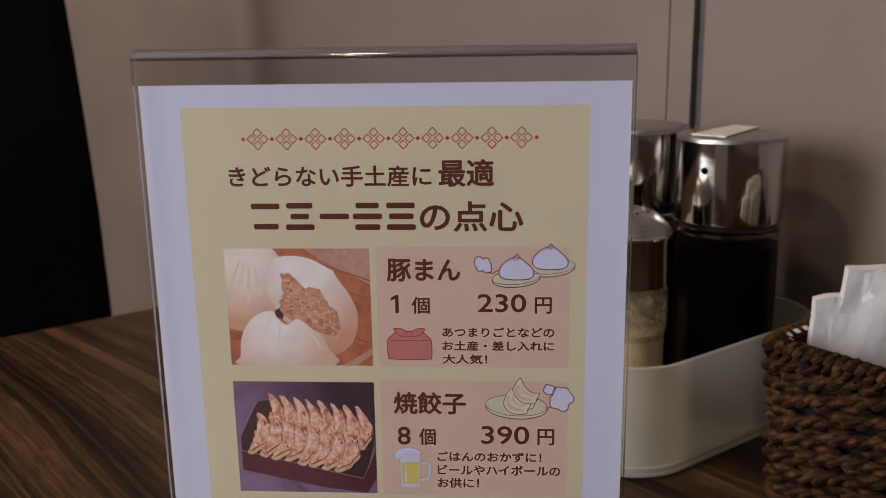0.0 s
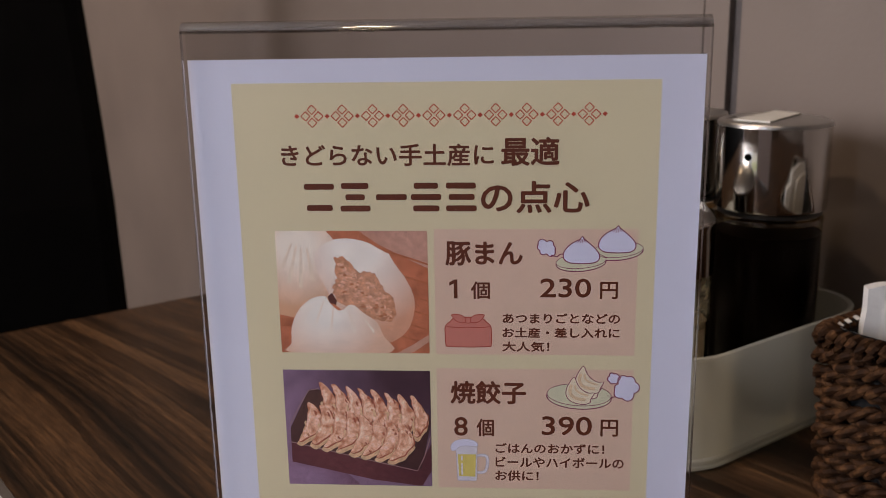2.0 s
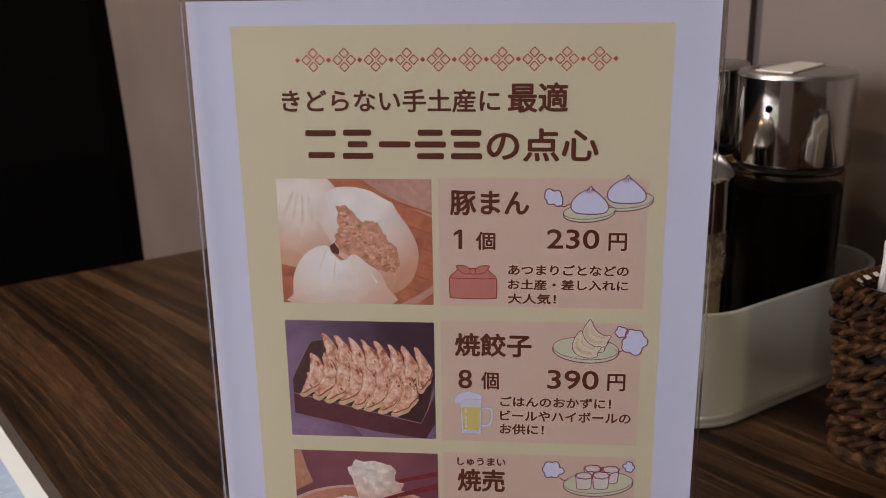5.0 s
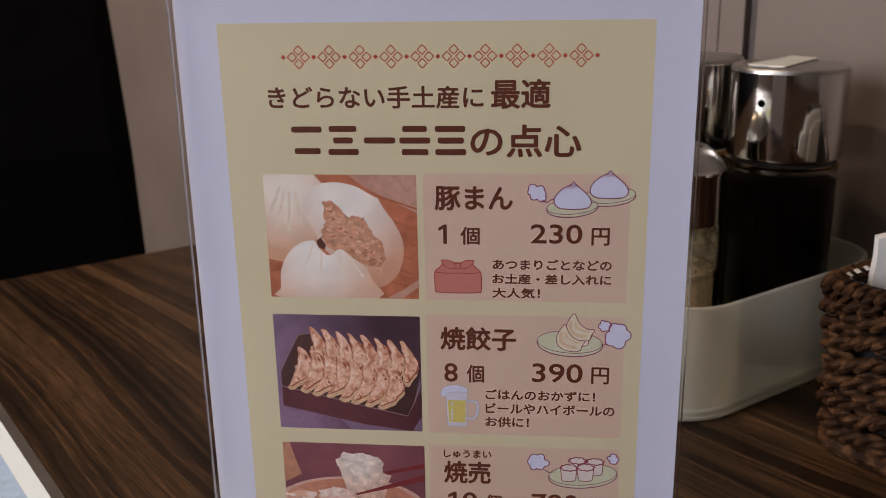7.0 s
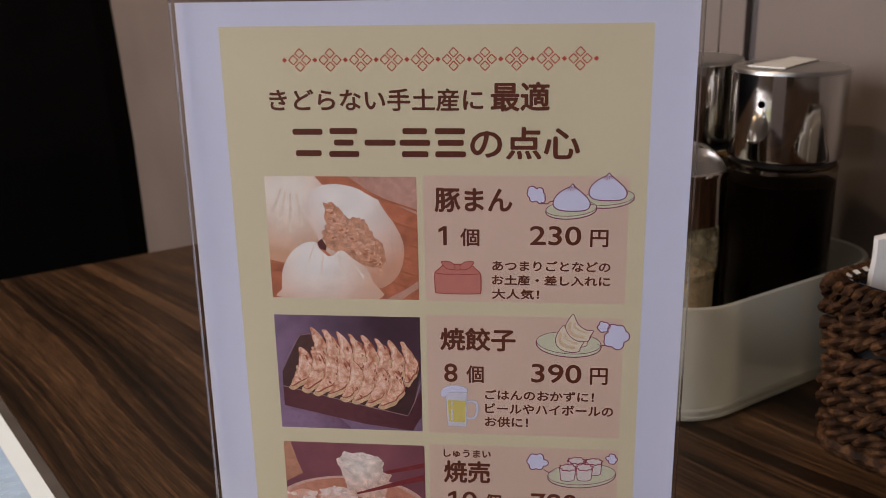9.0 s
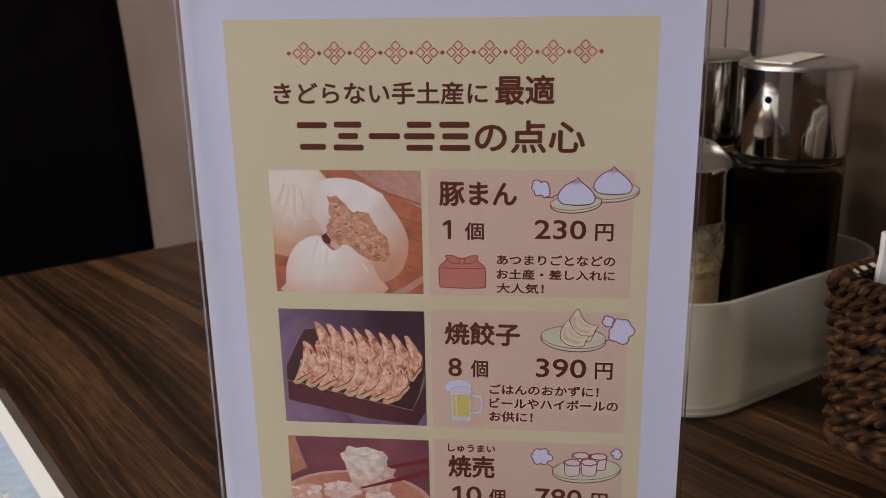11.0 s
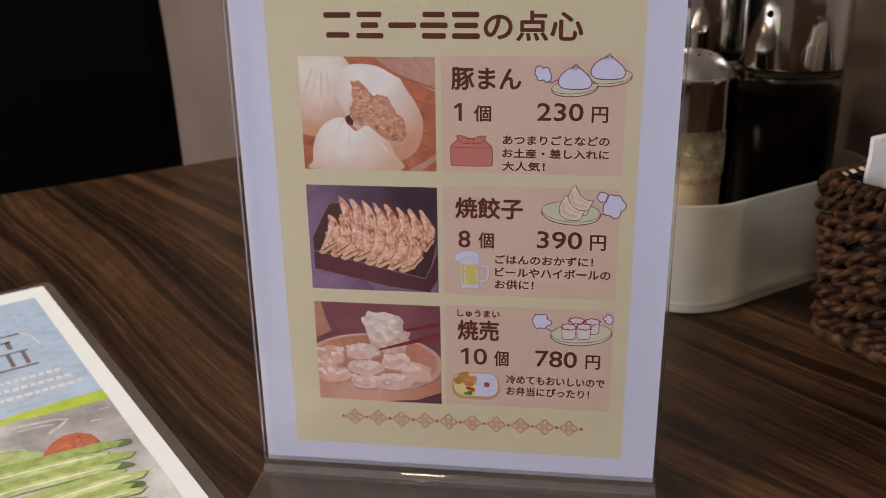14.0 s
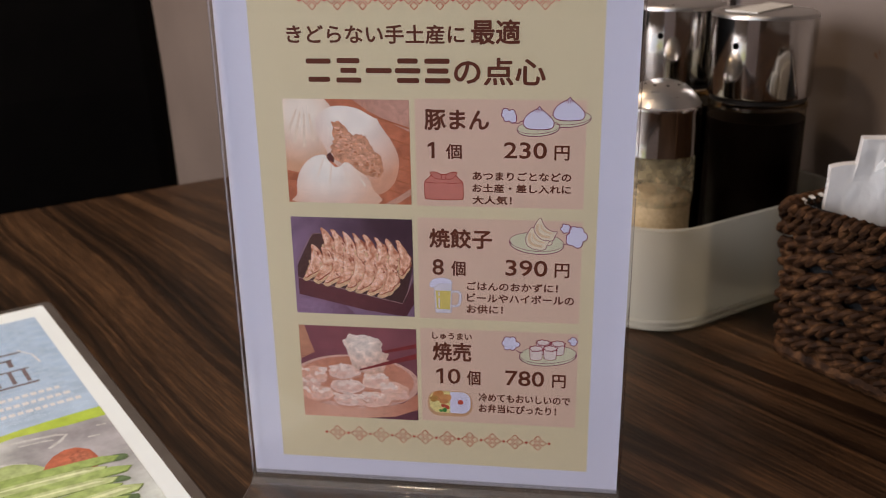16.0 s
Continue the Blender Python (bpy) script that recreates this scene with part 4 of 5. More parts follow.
# ---- laminated menu lying on the table ----
MENU = pose(-0.0317, 0.2531, 0.7502, 0, 0, 2.2)
menu = thing("laminated_menu", MENU, "laminated menu sheet with blue wave print and salad photo", "menu")
part("film", shell([[(x, y, z) for x, y in rounded(-0.222 + i, -i, -0.312 + i, -i, 0.005, 5)] for i, z in ((0.0002, 0.0), (0.0, 0.0001), (0.0003, 0.0003))]), plain("film_edge", (0.075, 0.066, 0.060), (0.105, 0.095, 0.087), 0.25, 30.0, spec=0.7), menu, "clear film border over dark wood")


def lay(name, pts, level, material, label="", parent=None):
    return part(name, sheet([(x * S, y * S) for x, y in pts], 0.00032 + level * 0.00005), material, parent or menu, label)


IVORY = ink("ivory_paper", (0.73, 0.83, 0.88), 0.02, 40)
lay("paper", rounded(-216, -5.2, -305, -5.0, 1.5, 3), 0, IVORY)
BX0, BX1, BY1 = -204.0, -13.4, -20.5
SKY = toned("blue_print", (-60, -60), 130, (0.36, 0.52, 0.74), (0.43, 0.58, 0.76), 0.10, 60)
lay("blue_field", rect(BX0, BX1, -190, BY1), 1, SKY)
WAVE = ink("wave_line_ink", (0.46, 0.61, 0.78), 0.1)


def waves():
    """Overlapping fans printed in paler blue."""
    bm = bmesh.new()
    for row in range(28):
        for col in range(9):
            cx = BX1 - 6 - col * 11.0 - (5.5 if row % 2 else 0)
            cy = BY1 - 6 - row * 4.6
            for q in (5.3, 3.8, 2.3):
                pts = [(cx + q * math.cos(radians(a)), cy + 0.9 * q * math.sin(radians(a))) for a in range(20, 161, 20)]
                if cx + q < BX1 and cy + q < BY1 and cy > -150:
                    ring([(x * S, y * S) for x, y in pts], 0.55 * S, 0.00032 + (2 + 0.1 * (row % 2)) * 0.00005, bm, closed=False)
    return part("wave_pattern", bm, WAVE, menu)


waves()
LOGO = ink("logo_ink", (0.16, 0.13, 0.15), 0.1)
PALE = ink("pale_ink", (0.66, 0.69, 0.74), 0.05)
for x0, x1, y0, y1 in ((-60, -31, -66, -64.2), (-52, -37, -74, -72.2), (-40, -37.6, -82, -72), (-60, -31.5, -88, -86.4), (-58, -56, -103, -88), (-50, -48, -103, -88), (-42.5, -40.5, -103, -88), (-35.5, -33.5, -103, -88), (-60, -30.5, -106.5, -104.6)):
    lay("logo_bar", rect(x0, x1, y0, y1), 3, LOGO, "dark plain bar of a logo")
line_pts = [(-32, -62), (-26.5, -72), (-25, -84)]
part("logo_outline", ring([(x * S, y * S) for x, y in line_pts], 0.9 * S, 0.00032 + 3 * 0.00005, closed=False), PALE, menu)
rng = random.Random(3)
for row, y in enumerate((-117.0, -125.5, -134.0)):
    x = -24.0 + 3 * row
    while x > -86:
        w = rng.uniform(2.2, 3.4)
        lay("text_bar", rect(x - w, x, y - 3.2, y), 3, PALE)
        x -= w + 1.0
GREEN = toned("lime_print", (-20, -160), 60, (0.42, 0.58, 0.08), (0.50, 0.62, 0.12), 0.12, 120)
lay("photo_ground", [(BX0, -190), (-80, -160), (-56, -156.5), (-30, -158.5), (BX1, -160.5), (BX1, -300), (BX0, -300)], 2, toned("salad_glass", (-30, -180), 60, (0.38, 0.39, 0.43), (0.58, 0.66, 0.66), 0.25, 45), "printed photo of a salad bowl")
lay("lime_band", [(BX0, -178), (-100, -160), (-70, -154), (-50, -151.5), (-30, -150.8), (BX1, -151.0), (BX1, -161.0), (-30, -160.5), (-54, -157.5), (-90, -163), (BX0, -184)], 3, GREEN)
GLEAM = ink("gleam_ink", (0.50, 0.53, 0.54), 0.2, 300)
for pts, w in (([(-66, -161.5), (-52, -163.0), (-38, -166.0), (-33.5, -168.5), (-37, -172.5), (-43, -176.5)], 1.7), ([(-54, -167), (-44, -168.5), (-39.5, -170)], 1.0), ([(-70, -176), (-60, -180.5), (-54, -184)], 1.5), ([(-26, -176.5), (-21, -177.5)], 1.1), ([(-20, -168.4), (-15.8, -169.2)], 0.9)):
    part("glass_gleam", ring([(x * S, y * S) for x, y in pts], w * S, 0.00032 + 3.5 * 0.00005, closed=False), GLEAM, menu)
TOM = toned("tomato_print", (-38, -190), 16, (0.52, 0.17, 0.10), (0.42, 0.11, 0.065), 0.2, 250)
lay("tomato", [(-51, -197), (-48, -190), (-43.5, -184.5), (-38, -181.6), (-33, -182.5), (-28.5, -187.5), (-27.0, -195), (-28, -203), (-36, -204.5), (-46, -202)], 4, TOM)
lay("tomato_flesh", [(-38, -189), (-33, -184.5), (-29.5, -189), (-28.4, -197), (-30, -201.5), (-36.5, -200.5)], 4.5, toned("tomato_flesh_print", (-33, -193), 9, (0.52, 0.19, 0.12), (0.44, 0.13, 0.08), 0.3, 500))
LEAF = [toned("cucumber_print", (-45, -225), 50, (0.38, 0.52, 0.19), (0.26, 0.39, 0.10), 0.2, 200), toned("cucumber_pale_print", (-45, -220), 50, (0.52, 0.63, 0.33), (0.36, 0.49, 0.19), 0.2, 200)]
DARKG = ink("cucumber_skin_print", (0.10, 0.16, 0.08), 0.3)
EDGEG = ink("strip_edge_print", (0.19, 0.28, 0.08), 0.3)
lay("lettuce", blob(-66, -192, 17, 12, 0.08, 3), 3.8, LEAF[1])
CORE = ink("cucumber_core_print", (0.66, 0.74, 0.48), 0.12, 200)
for k in range(12):
    y0 = -197 - k * 5.6
    x1 = -18 - 0.8 * abs(k - 2.6) + rng.uniform(-9, 2)
    tilt = rng.uniform(-3.5, 3.5)
    w = rng.uniform(5.2, 7.0)
    level = 5 + 0.16 * k
    if k % 3 == 0:
        lay("cucumber_skin", blob(x1 - 1.5, y0 - w * 0.7, 6.0, 2.7, 0.08, k, 20, -24), level, DARKG)
    lay("strip_edge", [(-98, y0 + 5.6 + tilt), (-60, y0 + 3.2 + tilt * 0.6), (x1 - 7, y0 + 0.6), (x1 + 0.6, y0 - w * 0.5), (x1 - 3, y0 - w - 0.5), (-60, y0 + 2.6 - w + tilt * 0.6), (-98, y0 + 5.0 - w + tilt)], level + 0.04, EDGEG)
    lay("cucumber_strip", [(-98, y0 + 5.6 + tilt), (-60, y0 + 3.2 + tilt * 0.6), (x1 - 7, y0 + 0.6), (x1, y0 - w * 0.5), (x1 - 3, y0 - w + 0.5), (-60, y0 + 3.4 - w + tilt * 0.6), (-98, y0 + 5.9 - w + tilt)], level + 0.08, LEAF[k % 2])
    if k % 2:
        lay("strip_core", [(-98, y0 + 3.4 + tilt), (-60, y0 + 1.2 + tilt * 0.6), (x1 - 9, y0 - 1.0), (x1 - 5, y0 - w * 0.5), (-60, y0 + 0.2 + tilt * 0.6), (-98, y0 + 2.4 + tilt)], level + 0.12, CORE)

# ---- condiment tray ----
TRAY = (0.2265, 0.397, 0.0020, 0.150)
tray = thing("condiment_tray", pose(0, 0, 0.7501), "frosted plastic condiment tray on the table", "tray")


def loop_at(x0, x1, y0, y1, r, inset, z, n=8):
    return [(x, y, z) for x, y in rounded(x0 + inset, x1 - inset, y0 + inset, y1 - inset, max(0.002, r - inset), n)]


R = 0.036
part("body", shell([loop_at(*TRAY, R, i, z) for i, z in ((0.004, 0.0), (0.0012, 0.0012), (0.0006, 0.004), (0.0012, 0.0058), (0.0012, 0.0585), (0.0, 0.0592), (0.0, 0.0604), (0.0014, 0.0608), (0.0030, 0.0602), (0.0030, 0.0050), (0.006, 0.0032))]), FROST, tray, smooth=True)
part("foot_ring", shell([loop_at(*TRAY, R, i, z) for i, z in ((0.0005, 0.0014), (-0.0008, 0.0020), (-0.0010, 0.0034), (-0.0003, 0.0042), (-0.0004, 0.0052), (-0.0004, 0.0064), (0.0008, 0.0072))]), FROST, tray, "thick frosted rim at the foot", smooth=True)

# ---- bottles ----


def sauce_bottle(place, turn, hole=True, label=""):
    ob = thing("sauce_bottle", pose(*place, 0, 0, turn), label, "bottle", "sauce bottles")
    part("glass", lathe([(0.0, 0.0005), (0.0255, 0.0005), (0.0278, 0.003), (0.0280, 0.006), (0.0280, 0.109), (0.0268, 0.1115), (0.0255, 0.1120), (0.0255, 0.117)], 64), GLASS, ob, "clear glass", smooth=True)
    part("sauce", lathe([(0.0, 0.002), (0.0262, 0.002), (0.0277, 0.006), (0.0277, 0.1024), (0.0270, 0.1018), (0.0, 0.1016)], 64), SOY, ob, "dark soy sauce")
    part("collar", lathe([(0.0258, 0.1086), (0.0281, 0.1090), (0.0284, 0.1100), (0.0281, 0.1112), (0.0262, 0.1119), (0.0255, 0.1116), (0.0258, 0.1086)], 64), COLLAR, ob, "thick amber glass collar", smooth=True)
    part("neck_ring", lathe([(0.0255, 0.1122), (0.0272, 0.1128), (0.0272, 0.1150), (0.0255, 0.1156)], 64), BLACK, ob, "black neck ring", smooth=True)
    cap = part("cap", lathe([(0.0262, 0.1160), (0.0290, 0.1160), (0.0294, 0.1168), (0.0295, 0.1600)], 96), STEEL, ob, "polished steel cap", smooth=True)
    part("cap_top", lathe([(0.0295, 0.1600), (0.0294, 0.1612), (0.0288, 0.1622), (0.0278, 0.1626), (0.0, 0.1630)], 96), STEEL_TOP, cap, smooth=True)
    if hole:
        h = lathe([(0.0, 0.0), (0.0014, 0.0), (0.0019, -0.0002), (0.0020, -0.0012)], 20)
        bmesh.ops.transform(h, matrix=Matrix.Translation((0.0, -0.0298, 0.1455)) @ pose(0, 0, 0, 90), verts=h.verts)
        part("pour_hole", h, HOLE, cap, "small dark pour hole")
    return ob


Z_TRAY = 0.7534
soy_bottle = sauce_bottle((0.337, 0.037, Z_TRAY), -79, True, "soy sauce bottle with steel cap and label tape")
sauce_bottle((0.332, 0.100, Z_TRAY), -63.6, True, "tall dark sauce bottle with polished steel cap")
tape = bmesh.new()
for z in (0.1630, 0.1637):
    tape.faces.new([tape.verts.new(p) for p in ((-0.0235, 0.0085, z), (0.0262, 0.0185, z), (0.0262, 0.0020, z), (-0.0205, -0.0115, z))])
bmesh.ops.bridge_loops(tape, edges=tape.edges)
tape_ob = part("label_tape", tape, LABEL, soy_bottle, "white label tape")
tape_ob.matrix_basis = pose(0, 0, 0, 0, 0, 79)


def dusty():
    m, t, b = shader("powder_film")
    v = coords(t)
    n = node(t, "ShaderNodeTexNoise", Scale=160.0, Detail=4.0)
    t.links.new(v, n.inputs["Vector"])
    b.inputs["Base Color"].default_value = (0.42, 0.38, 0.28, 1)
    b.inputs["Roughness"].default_value = 0.9
    r = t.nodes.new("ShaderNodeMapRange")
    r.inputs["From Min"].default_value, r.inputs["From Max"].default_value = 0.35, 0.7
    r.inputs["To Min"].default_value, r.inputs["To Max"].default_value = 0.15, 0.7
    t.links.new(n.outputs["Fac"], r.inputs["Value"])
    tr = t.nodes.new("ShaderNodeBsdfTransparent")
    mix = t.nodes.new("ShaderNodeMixShader")
    t.links.new(r.outputs["Result"], mix.inputs[0])
    t.links.new(tr.outputs[0], mix.inputs[1])
    t.links.new(b.outputs[0], mix.inputs[2])
    t.links.new(mix.outputs[0], t.nodes["Material Output"].inputs["Surface"])
    return m


def shaker():
    ob = thing("pepper_shaker", pose(0.2705, 0.0480, Z_TRAY, 0, 0, 0), "glass pepper shaker with a domed steel cap", "shaker")
    part("glass", lathe([(0.0, 0.0004), (0.0195, 0.0004), (0.0212, 0.003), (0.0212, 0.0885), (0.0200, 0.0905)], 12), GLASS, ob, "faceted glass")
    part("pepper", lathe([(0.0, 0.0025), (0.0196, 0.0025), (0.0196, 0.063), (0.012, 0.066), (0.0, 0.0645)], 24), PEPPER, ob, "pale ground pepper", smooth=True)
    part("powder_film", lathe([(0.0203, 0.0600), (0.0203, 0.0885)], 24), dusty(), ob, "thin film of powder inside the glass", smooth=True)
    cap = part("cap", lathe([(0.0214, 0.0890), (0.0222, 0.0890), (0.0222, 0.1130), (0.0226, 0.1140), (0.0226, 0.1156), (0.0218, 0.1166)], 72), STEEL, ob, "polished steel cap", smooth=True)
    part("dome", lathe([(0.0218, 0.1166), (0.0200, 0.1195), (0.0165, 0.1235), (0.0120, 0.1268), (0.0060, 0.1285), (0.0, 0.1290)], 72), STEEL_TOP, cap, smooth=True)
    for k in range(9):
        a = radians(40 * k)
        r = 0.0105 if k else 0.0
        h = lathe([(0.0, 0.0), (0.0009, 0.0), (0.0010, -0.0006)], 12)
        bmesh.ops.transform(h, matrix=Matrix.Translation((r * math.cos(a), r * math.sin(a), 0.12735 if k else 0.1291)) @ Matrix.Rotation(a, 4, "Z") @ Matrix.Rotation(radians(15.8 if k else 0), 4, "Y"), verts=h.verts)
        part("sprinkle_hole", h, HOLE, cap)
    rngs = random.Random(5)
    for k in range(14):
        a, z = rngs.uniform(3.3, 5.6), rngs.uniform(0.062, 0.078)
        r = 0.0203
        bm = bmesh.new()
        bm.faces.new([bm.verts.new((r * math.cos(a + p * 0.06), r * math.sin(a + p * 0.06), z + q * 0.0012)) for p, q in blob(0, 0, 1, 1, 0.25, k, 10)])
        part("clinging_powder", bm, PEPPER, ob)


shaker()

# ---- woven basket ----
BASK = (0.2745, 0.392, -0.215, -0.0405)
basket = thing("woven_basket", pose(0, 0, 0.7501), "dark brown twisted paper rope basket with napkins", "basket")


def rope_mat():
    m, t, b = shader("paper_rope")
    v = coords(t, (1, 1, 1))
    n = node(t, "ShaderNodeTexNoise", Scale=160.0, Detail=5.0, Roughness=0.65)
    t.links.new(v, n.inputs["Vector"])
    t.links.new(ramp(t, n.outputs["Fac"], [(0.28, (0.005, 0.0021, 0.0010)), (0.5, (0.027, 0.0118, 0.0050)), (0.78, (0.135, 0.066, 0.028))]), b.inputs["Base Color"])
    b.inputs["Roughness"].default_value = 0.65
    b.inputs["Specular IOR Level"].default_value = 0.09
    f = node(t, "ShaderNodeTexNoise", Scale=1400.0, Detail=3.0)
    t.links.new(v, f.inputs["Vector"])
    bump(t, b, f.outputs["Fac"], 0.5, 0.0006)
    return m


ROPE = rope_mat()
CLOTH = plain("dark_lining", (0.004, 0.004, 0.004), (0.009, 0.008, 0.008), 0.9, 300.0)
CHECK = plain("white_check", (0.55, 0.55, 0.55), (0.68, 0.68, 0.68), 0.9, 300.0)


def perimeter(z, out=0.0, step=0.0022):
    """Points round the basket at a height, with their outward ways; it widens upwards."""
    grow = out + 0.004 * z / 0.08
    x0, x1, y0, y1 = BASK[0] - grow, BASK[1] + min(grow, 0.006), BASK[2] - grow, BASK[3] + grow
    base = rounded(x0, x1, y0, y1, 0.010, 6)
    pts = [Vector(p) for p in base]
    total = sum((pts[(k + 1) % len(pts)] - p).length for k, p in enumerate(pts))
    n = int(total / step)
    out_pts, k, run = [], 0, 0.0
    for i in range(n):
        want = total * i / n
        while run + (pts[(k + 1) % len(pts)] - pts[k % len(pts)]).length < want:
            run += (pts[(k + 1) % len(pts)] - pts[k % len(pts)]).length
            k += 1
        a, b = pts[k % len(pts)], pts[(k + 1) % len(pts)]
        d = (b - a).normalized()
        p = a + d * (want - run)
        out_pts.append((p, Vector((d.y, -d.x)), want, total))
    return out_pts


def strand(z, phase, wave, lift, ply_r, pitch, seed, amp=0.0016):
    """One two-ply rope that runs round the basket, in and out and up and down, unevenly."""
    rngr = random.Random(seed)
    bm = bmesh.new()
    ring_pts = perimeter(z)
    total = ring_pts[0][3]
    cycles = max(1, round(total / wave))
    twists = max(1, round(total / pitch))
    off = rngr.uniform(0, 50)
    for ply in (0, math.pi):
        pts = []
        for p, o, s, _ in ring_pts:
            f = s / total
            fade = math.sin(math.pi * f) ** 0.3
            a = 2 * math.pi * cycles * f + phase + 0.9 * fade * noise.noise((s * 14, off, 0))
            tw = 2 * math.pi * twists * f + ply + 1.2 * fade * noise.noise((s * 25, off, 5))
            fat = 1 + 0.22 * fade * noise.noise((s * 60, off, 9))
            rad = amp * math.cos(a) + 0.85 * ply_r * fat * math.cos(tw)
            up = lift * (1 + 0.4 * fade * noise.noise((s * 18, off, 3))) * math.sin(a) + 0.85 * ply_r * fat * math.sin(tw)
            q = p + o * rad
            pts.append((q.x, q.y, z + up + 0.0016 * fade * noise.noise((s * 22, off, 7))))
        tube(pts, lambda f, off=off, ply=ply: ply_r * (1 + 0.2 * math.sin(math.pi * f) * noise.noise((f * 70, off, ply))), 7, bm, closed=True)
    return part("woven_strand", bm, ROPE, basket, smooth=True)


for row in range(6):
    z = 0.0125 + row * 0.0117
    for k in range(2):
        strand(z, math.pi * k + row * 2.3, 0.058, 0.0033, 0.0021, 0.0150, 10 * row + k, 0.0012)
part("base_wrap", tube([(*(p + o * 0.0005), 0.0048 + 0.0006 * math.sin(900 * s)) for p, o, s, _ in perimeter(0.004)], 0.0042, 8, closed=True), ROPE, basket, smooth=True)


def rim_wrap():
    """A thick rim bound round and round with rope."""
    bm = bmesh.new()
    ring_pts = perimeter(0.080, 0.0, 0.0006)
    total = ring_pts[0][3]
    turns = round(total / 0.0050)
    pts = []
    for p, o, s, _ in ring_pts:
        fade = math.sin(math.pi * s / total) ** 0.3
        a = 2 * math.pi * turns * s / total + 0.9 * fade * noise.noise((s * 60, 2, 0))
        r = 0.0040 * (1 + 0.10 * fade * noise.noise((s * 45, 5, 1)))
        q = p + o * (r * math.cos(a) - 0.0018)
        pts.append((q.x, q.y, 0.0785 + 0.0010 * fade * noise.noise((s * 30, 8, 2)) + r * math.sin(a)))
    tube(pts, lambda f: 0.0023 * (1 + 0.18 * math.sin(math.pi * f) * noise.noise((f * 160, 3, 3))), 7, bm, closed=True)
    return part("rim", bm, ROPE, basket, smooth=True)


rim_wrap()
stake_pts = perimeter(0.04, -0.0015, 0.0265)
for p, o, s, _ in stake_pts:
    q = p - o * 0.0005
    part("stake", tube([(q.x + o.x * 0.002 * (z / 0.08 - 0.5), q.y + o.y * 0.002 * (z / 0.08 - 0.5), z) for z in (0.004, 0.02, 0.04, 0.06, 0.078)], 0.0015, 6), ROPE, basket, smooth=True)


def lining():
    bm = bmesh.new()
    rows = []
    for z, out in ((0.004, -0.006), (0.074, -0.0065), (0.0835, -0.0058)):
        rows.append([bm.verts.new((*(p + o * 0), z)) for p, o, s, _ in perimeter(z, out, 0.004)[:140]])
    n = min(len(r) for r in rows)
    for a, b in zip(rows, rows[1:]):
        for k in range(n):
            j = (k + 1) % n
            bm.faces.new((a[k], a[j], b[j], b[k]))
    bm.faces.new(rows[0][:n])
    return part("lining", bm, CLOTH, basket, "black and white checked cloth lining")


lining()
checks = bmesh.new()
pts = perimeter(0.0835, -0.0052, 0.0036)
pin = perimeter(0.0835, -0.0095, 0.0036)
for k in range(0, min(len(pts), len(pin)) - 1, 2):
    a, b = pts[k], pts[k + 1]
    for lv, (o0, o1) in enumerate(((-0.0006, 0.0018),)):
        checks.faces.new([checks.verts.new((*(q[0] - q[1] * o), 0.0838 - 0.5 * o)) for q, o in ((a, o0), (b, o0), (b, o1), (a, o1))])
checked = part("lining_checks", checks, CHECK, basket, "white checks")

# ---- packs in the basket ----
TISSUE = plain("white_tissue", (0.82, 0.82, 0.78), (0.88, 0.88, 0.85), 0.8, 90.0, relief=0.15, fine=300.0)


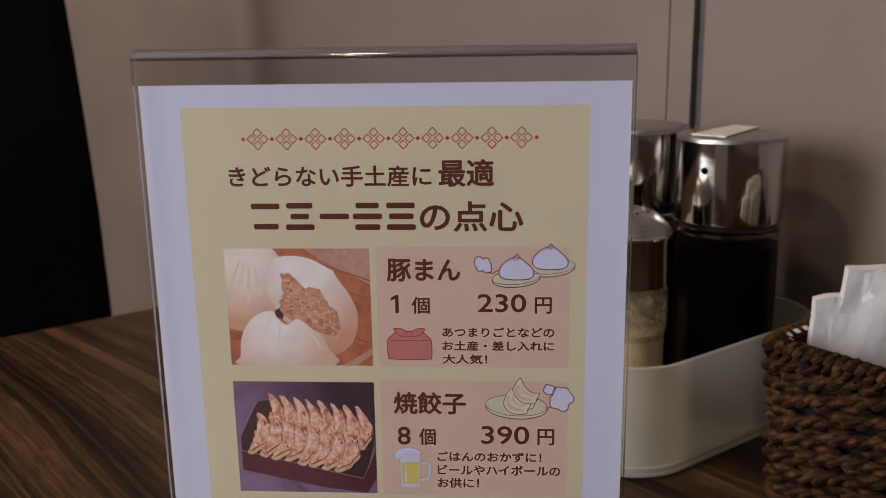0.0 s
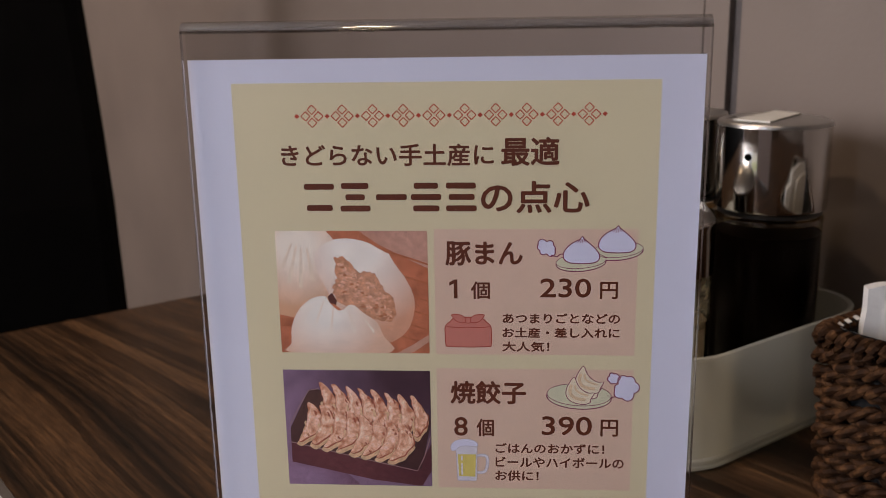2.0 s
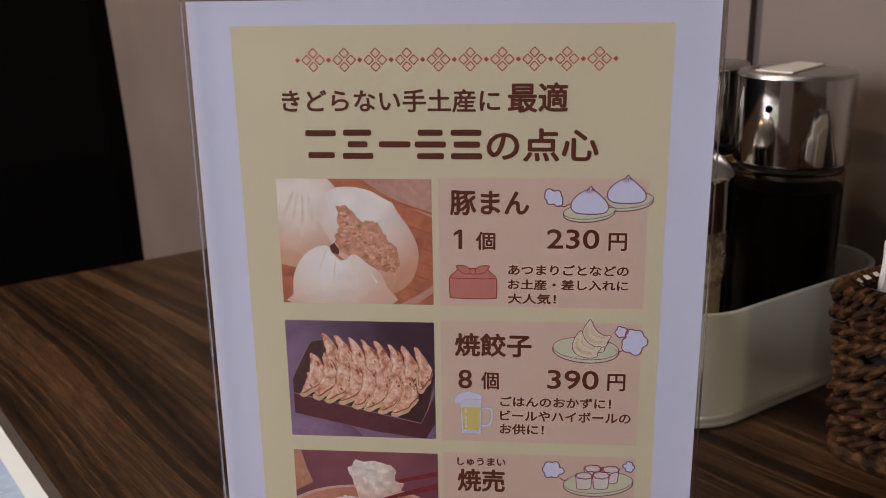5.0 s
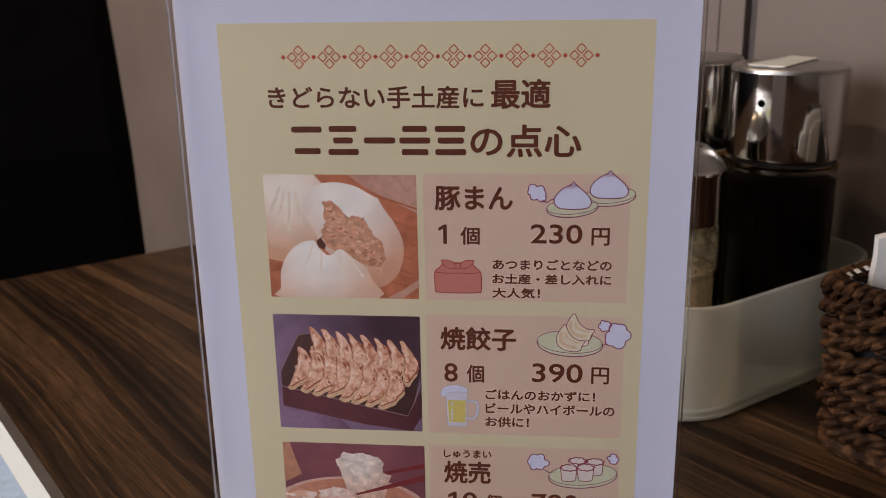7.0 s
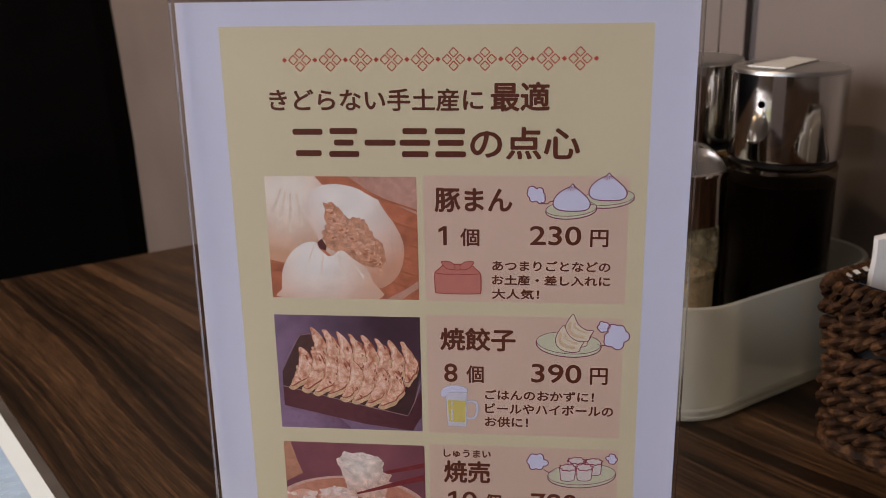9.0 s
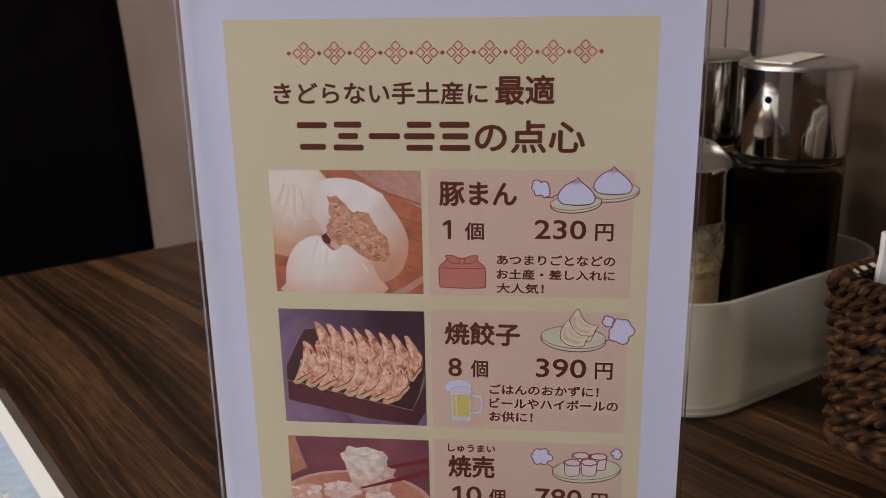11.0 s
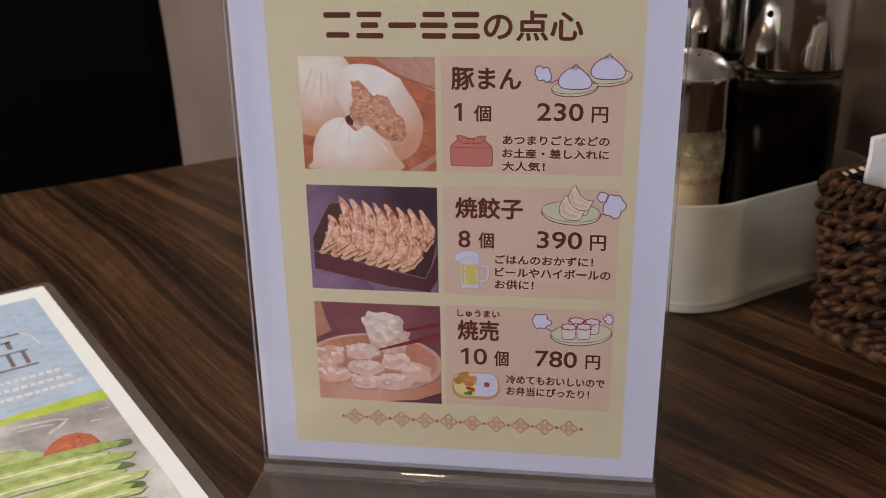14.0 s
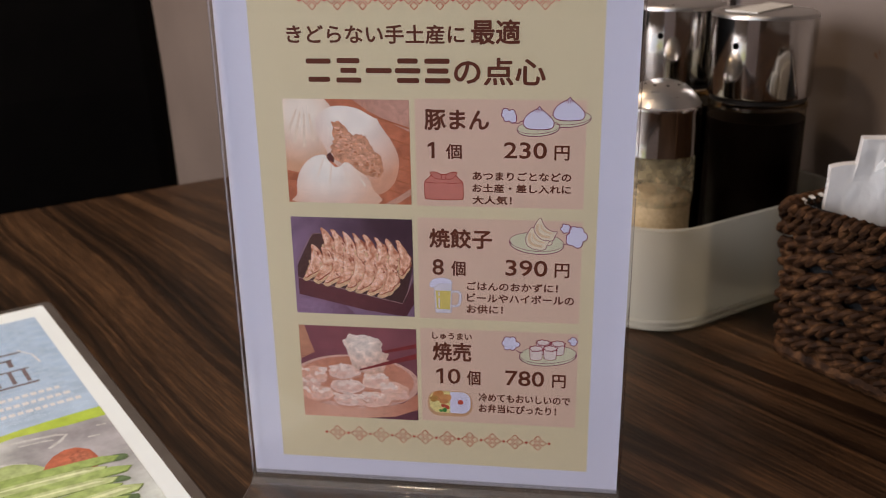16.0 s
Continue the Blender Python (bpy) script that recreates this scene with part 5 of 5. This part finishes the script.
def wrap_mat():
    m, t, b = shader("clear_wrapper")
    t.nodes.remove(b)
    v = coords(t)
    n = node(t, "ShaderNodeTexNoise", Scale=120.0, Detail=4.0)
    t.links.new(v, n.inputs["Vector"])
    bp = node(t, "ShaderNodeBump", Strength=0.9, Distance=0.002)
    t.links.new(n.outputs["Fac"], bp.inputs["Height"])
    gl = node(t, "ShaderNodeBsdfGlossy", Roughness=0.16)
    df = node(t, "ShaderNodeBsdfDiffuse", Color=(0.86, 0.86, 0.85, 1))
    tr = node(t, "ShaderNodeBsdfTransparent", Color=(0.93, 0.93, 0.93, 1))
    t.links.new(bp.outputs["Normal"], gl.inputs["Normal"])
    t.links.new(bp.outputs["Normal"], df.inputs["Normal"])
    a, c = t.nodes.new("ShaderNodeMixShader"), t.nodes.new("ShaderNodeMixShader")
    a.inputs[0].default_value, c.inputs[0].default_value = 0.14, 0.55
    t.links.new(df.outputs[0], a.inputs[1])
    t.links.new(gl.outputs[0], a.inputs[2])
    t.links.new(tr.outputs[0], c.inputs[1])
    t.links.new(a.outputs[0], c.inputs[2])
    t.links.new(c.outputs[0], t.nodes["Material Output"].inputs["Surface"])
    return m


WRAP = wrap_mat()


def wavy(w, h, thick, seed, dx=0.0, dz=0.0, bulge=0.004):
    """A slightly crumpled pack standing on its lower edge; x along it, z up from its foot."""
    bm = bmesh.new()
    nx, nz = 14, 10
    faces = []
    for side in (1, -1):
        grid = [[bm.verts.new((dx + w * i / nx, side * (thick / 2 + bulge * math.sin(math.pi * i / nx) * math.sin(math.pi * min(1, k / nz * 1.0)) * 0.5) + 0.0036 * noise.noise((i * 0.45 + seed, k * 0.5, seed)), dz + h * k / nz + (k / nz) ** 2 * (0.0045 * noise.noise((i * 0.35, seed * 3.7, 0.5)) - 0.0022 * (i in (0, nx))))) for k in range(nz + 1)] for i in range(nx + 1)]
        faces.append(grid)
        for i in range(nx):
            for k in range(nz):
                bm.faces.new((grid[i][k], grid[i + 1][k], grid[i + 1][k + 1], grid[i][k + 1]))
    a, b = faces
    for i in range(nx):
        bm.faces.new((a[i][nz], a[i + 1][nz], b[i + 1][nz], b[i][nz]))
        bm.faces.new((a[i][0], a[i + 1][0], b[i + 1][0], b[i][0]))
    for k in range(nz):
        bm.faces.new((a[0][k], a[0][k + 1], b[0][k + 1], b[0][k]))
        bm.faces.new((a[nx][k], a[nx][k + 1], b[nx][k + 1], b[nx][k]))
    return bm


def towel_pack(m, w, h, seed):
    ob = thing("towel_pack", m, "folded white paper towel in clear wrapper standing in the basket", "paper towel", "wrapped paper towels")
    part("towel", wavy(w - 0.010, h - 0.005, 0.004, seed, 0.009, 0.0), TISSUE, ob, smooth=True)
    part("wrapper", wavy(w, h, 0.0075, seed + 9, 0.0, -0.0003, 0.005), WRAP, ob, "crumpled clear wrapper", smooth=True)
    return ob


towel_pack(pose(0.2885, -0.0462, 0.7560, -2, 2.5, -45), 0.075, 0.0955, 1)
towel_pack(pose(0.2975, -0.0440, 0.7560, 3, 6.5, -46), 0.075, 0.1135, 2)
towel_pack(pose(0.3200, -0.0530, 0.7560, 4, 3.0, -47), 0.065, 0.1000, 3)
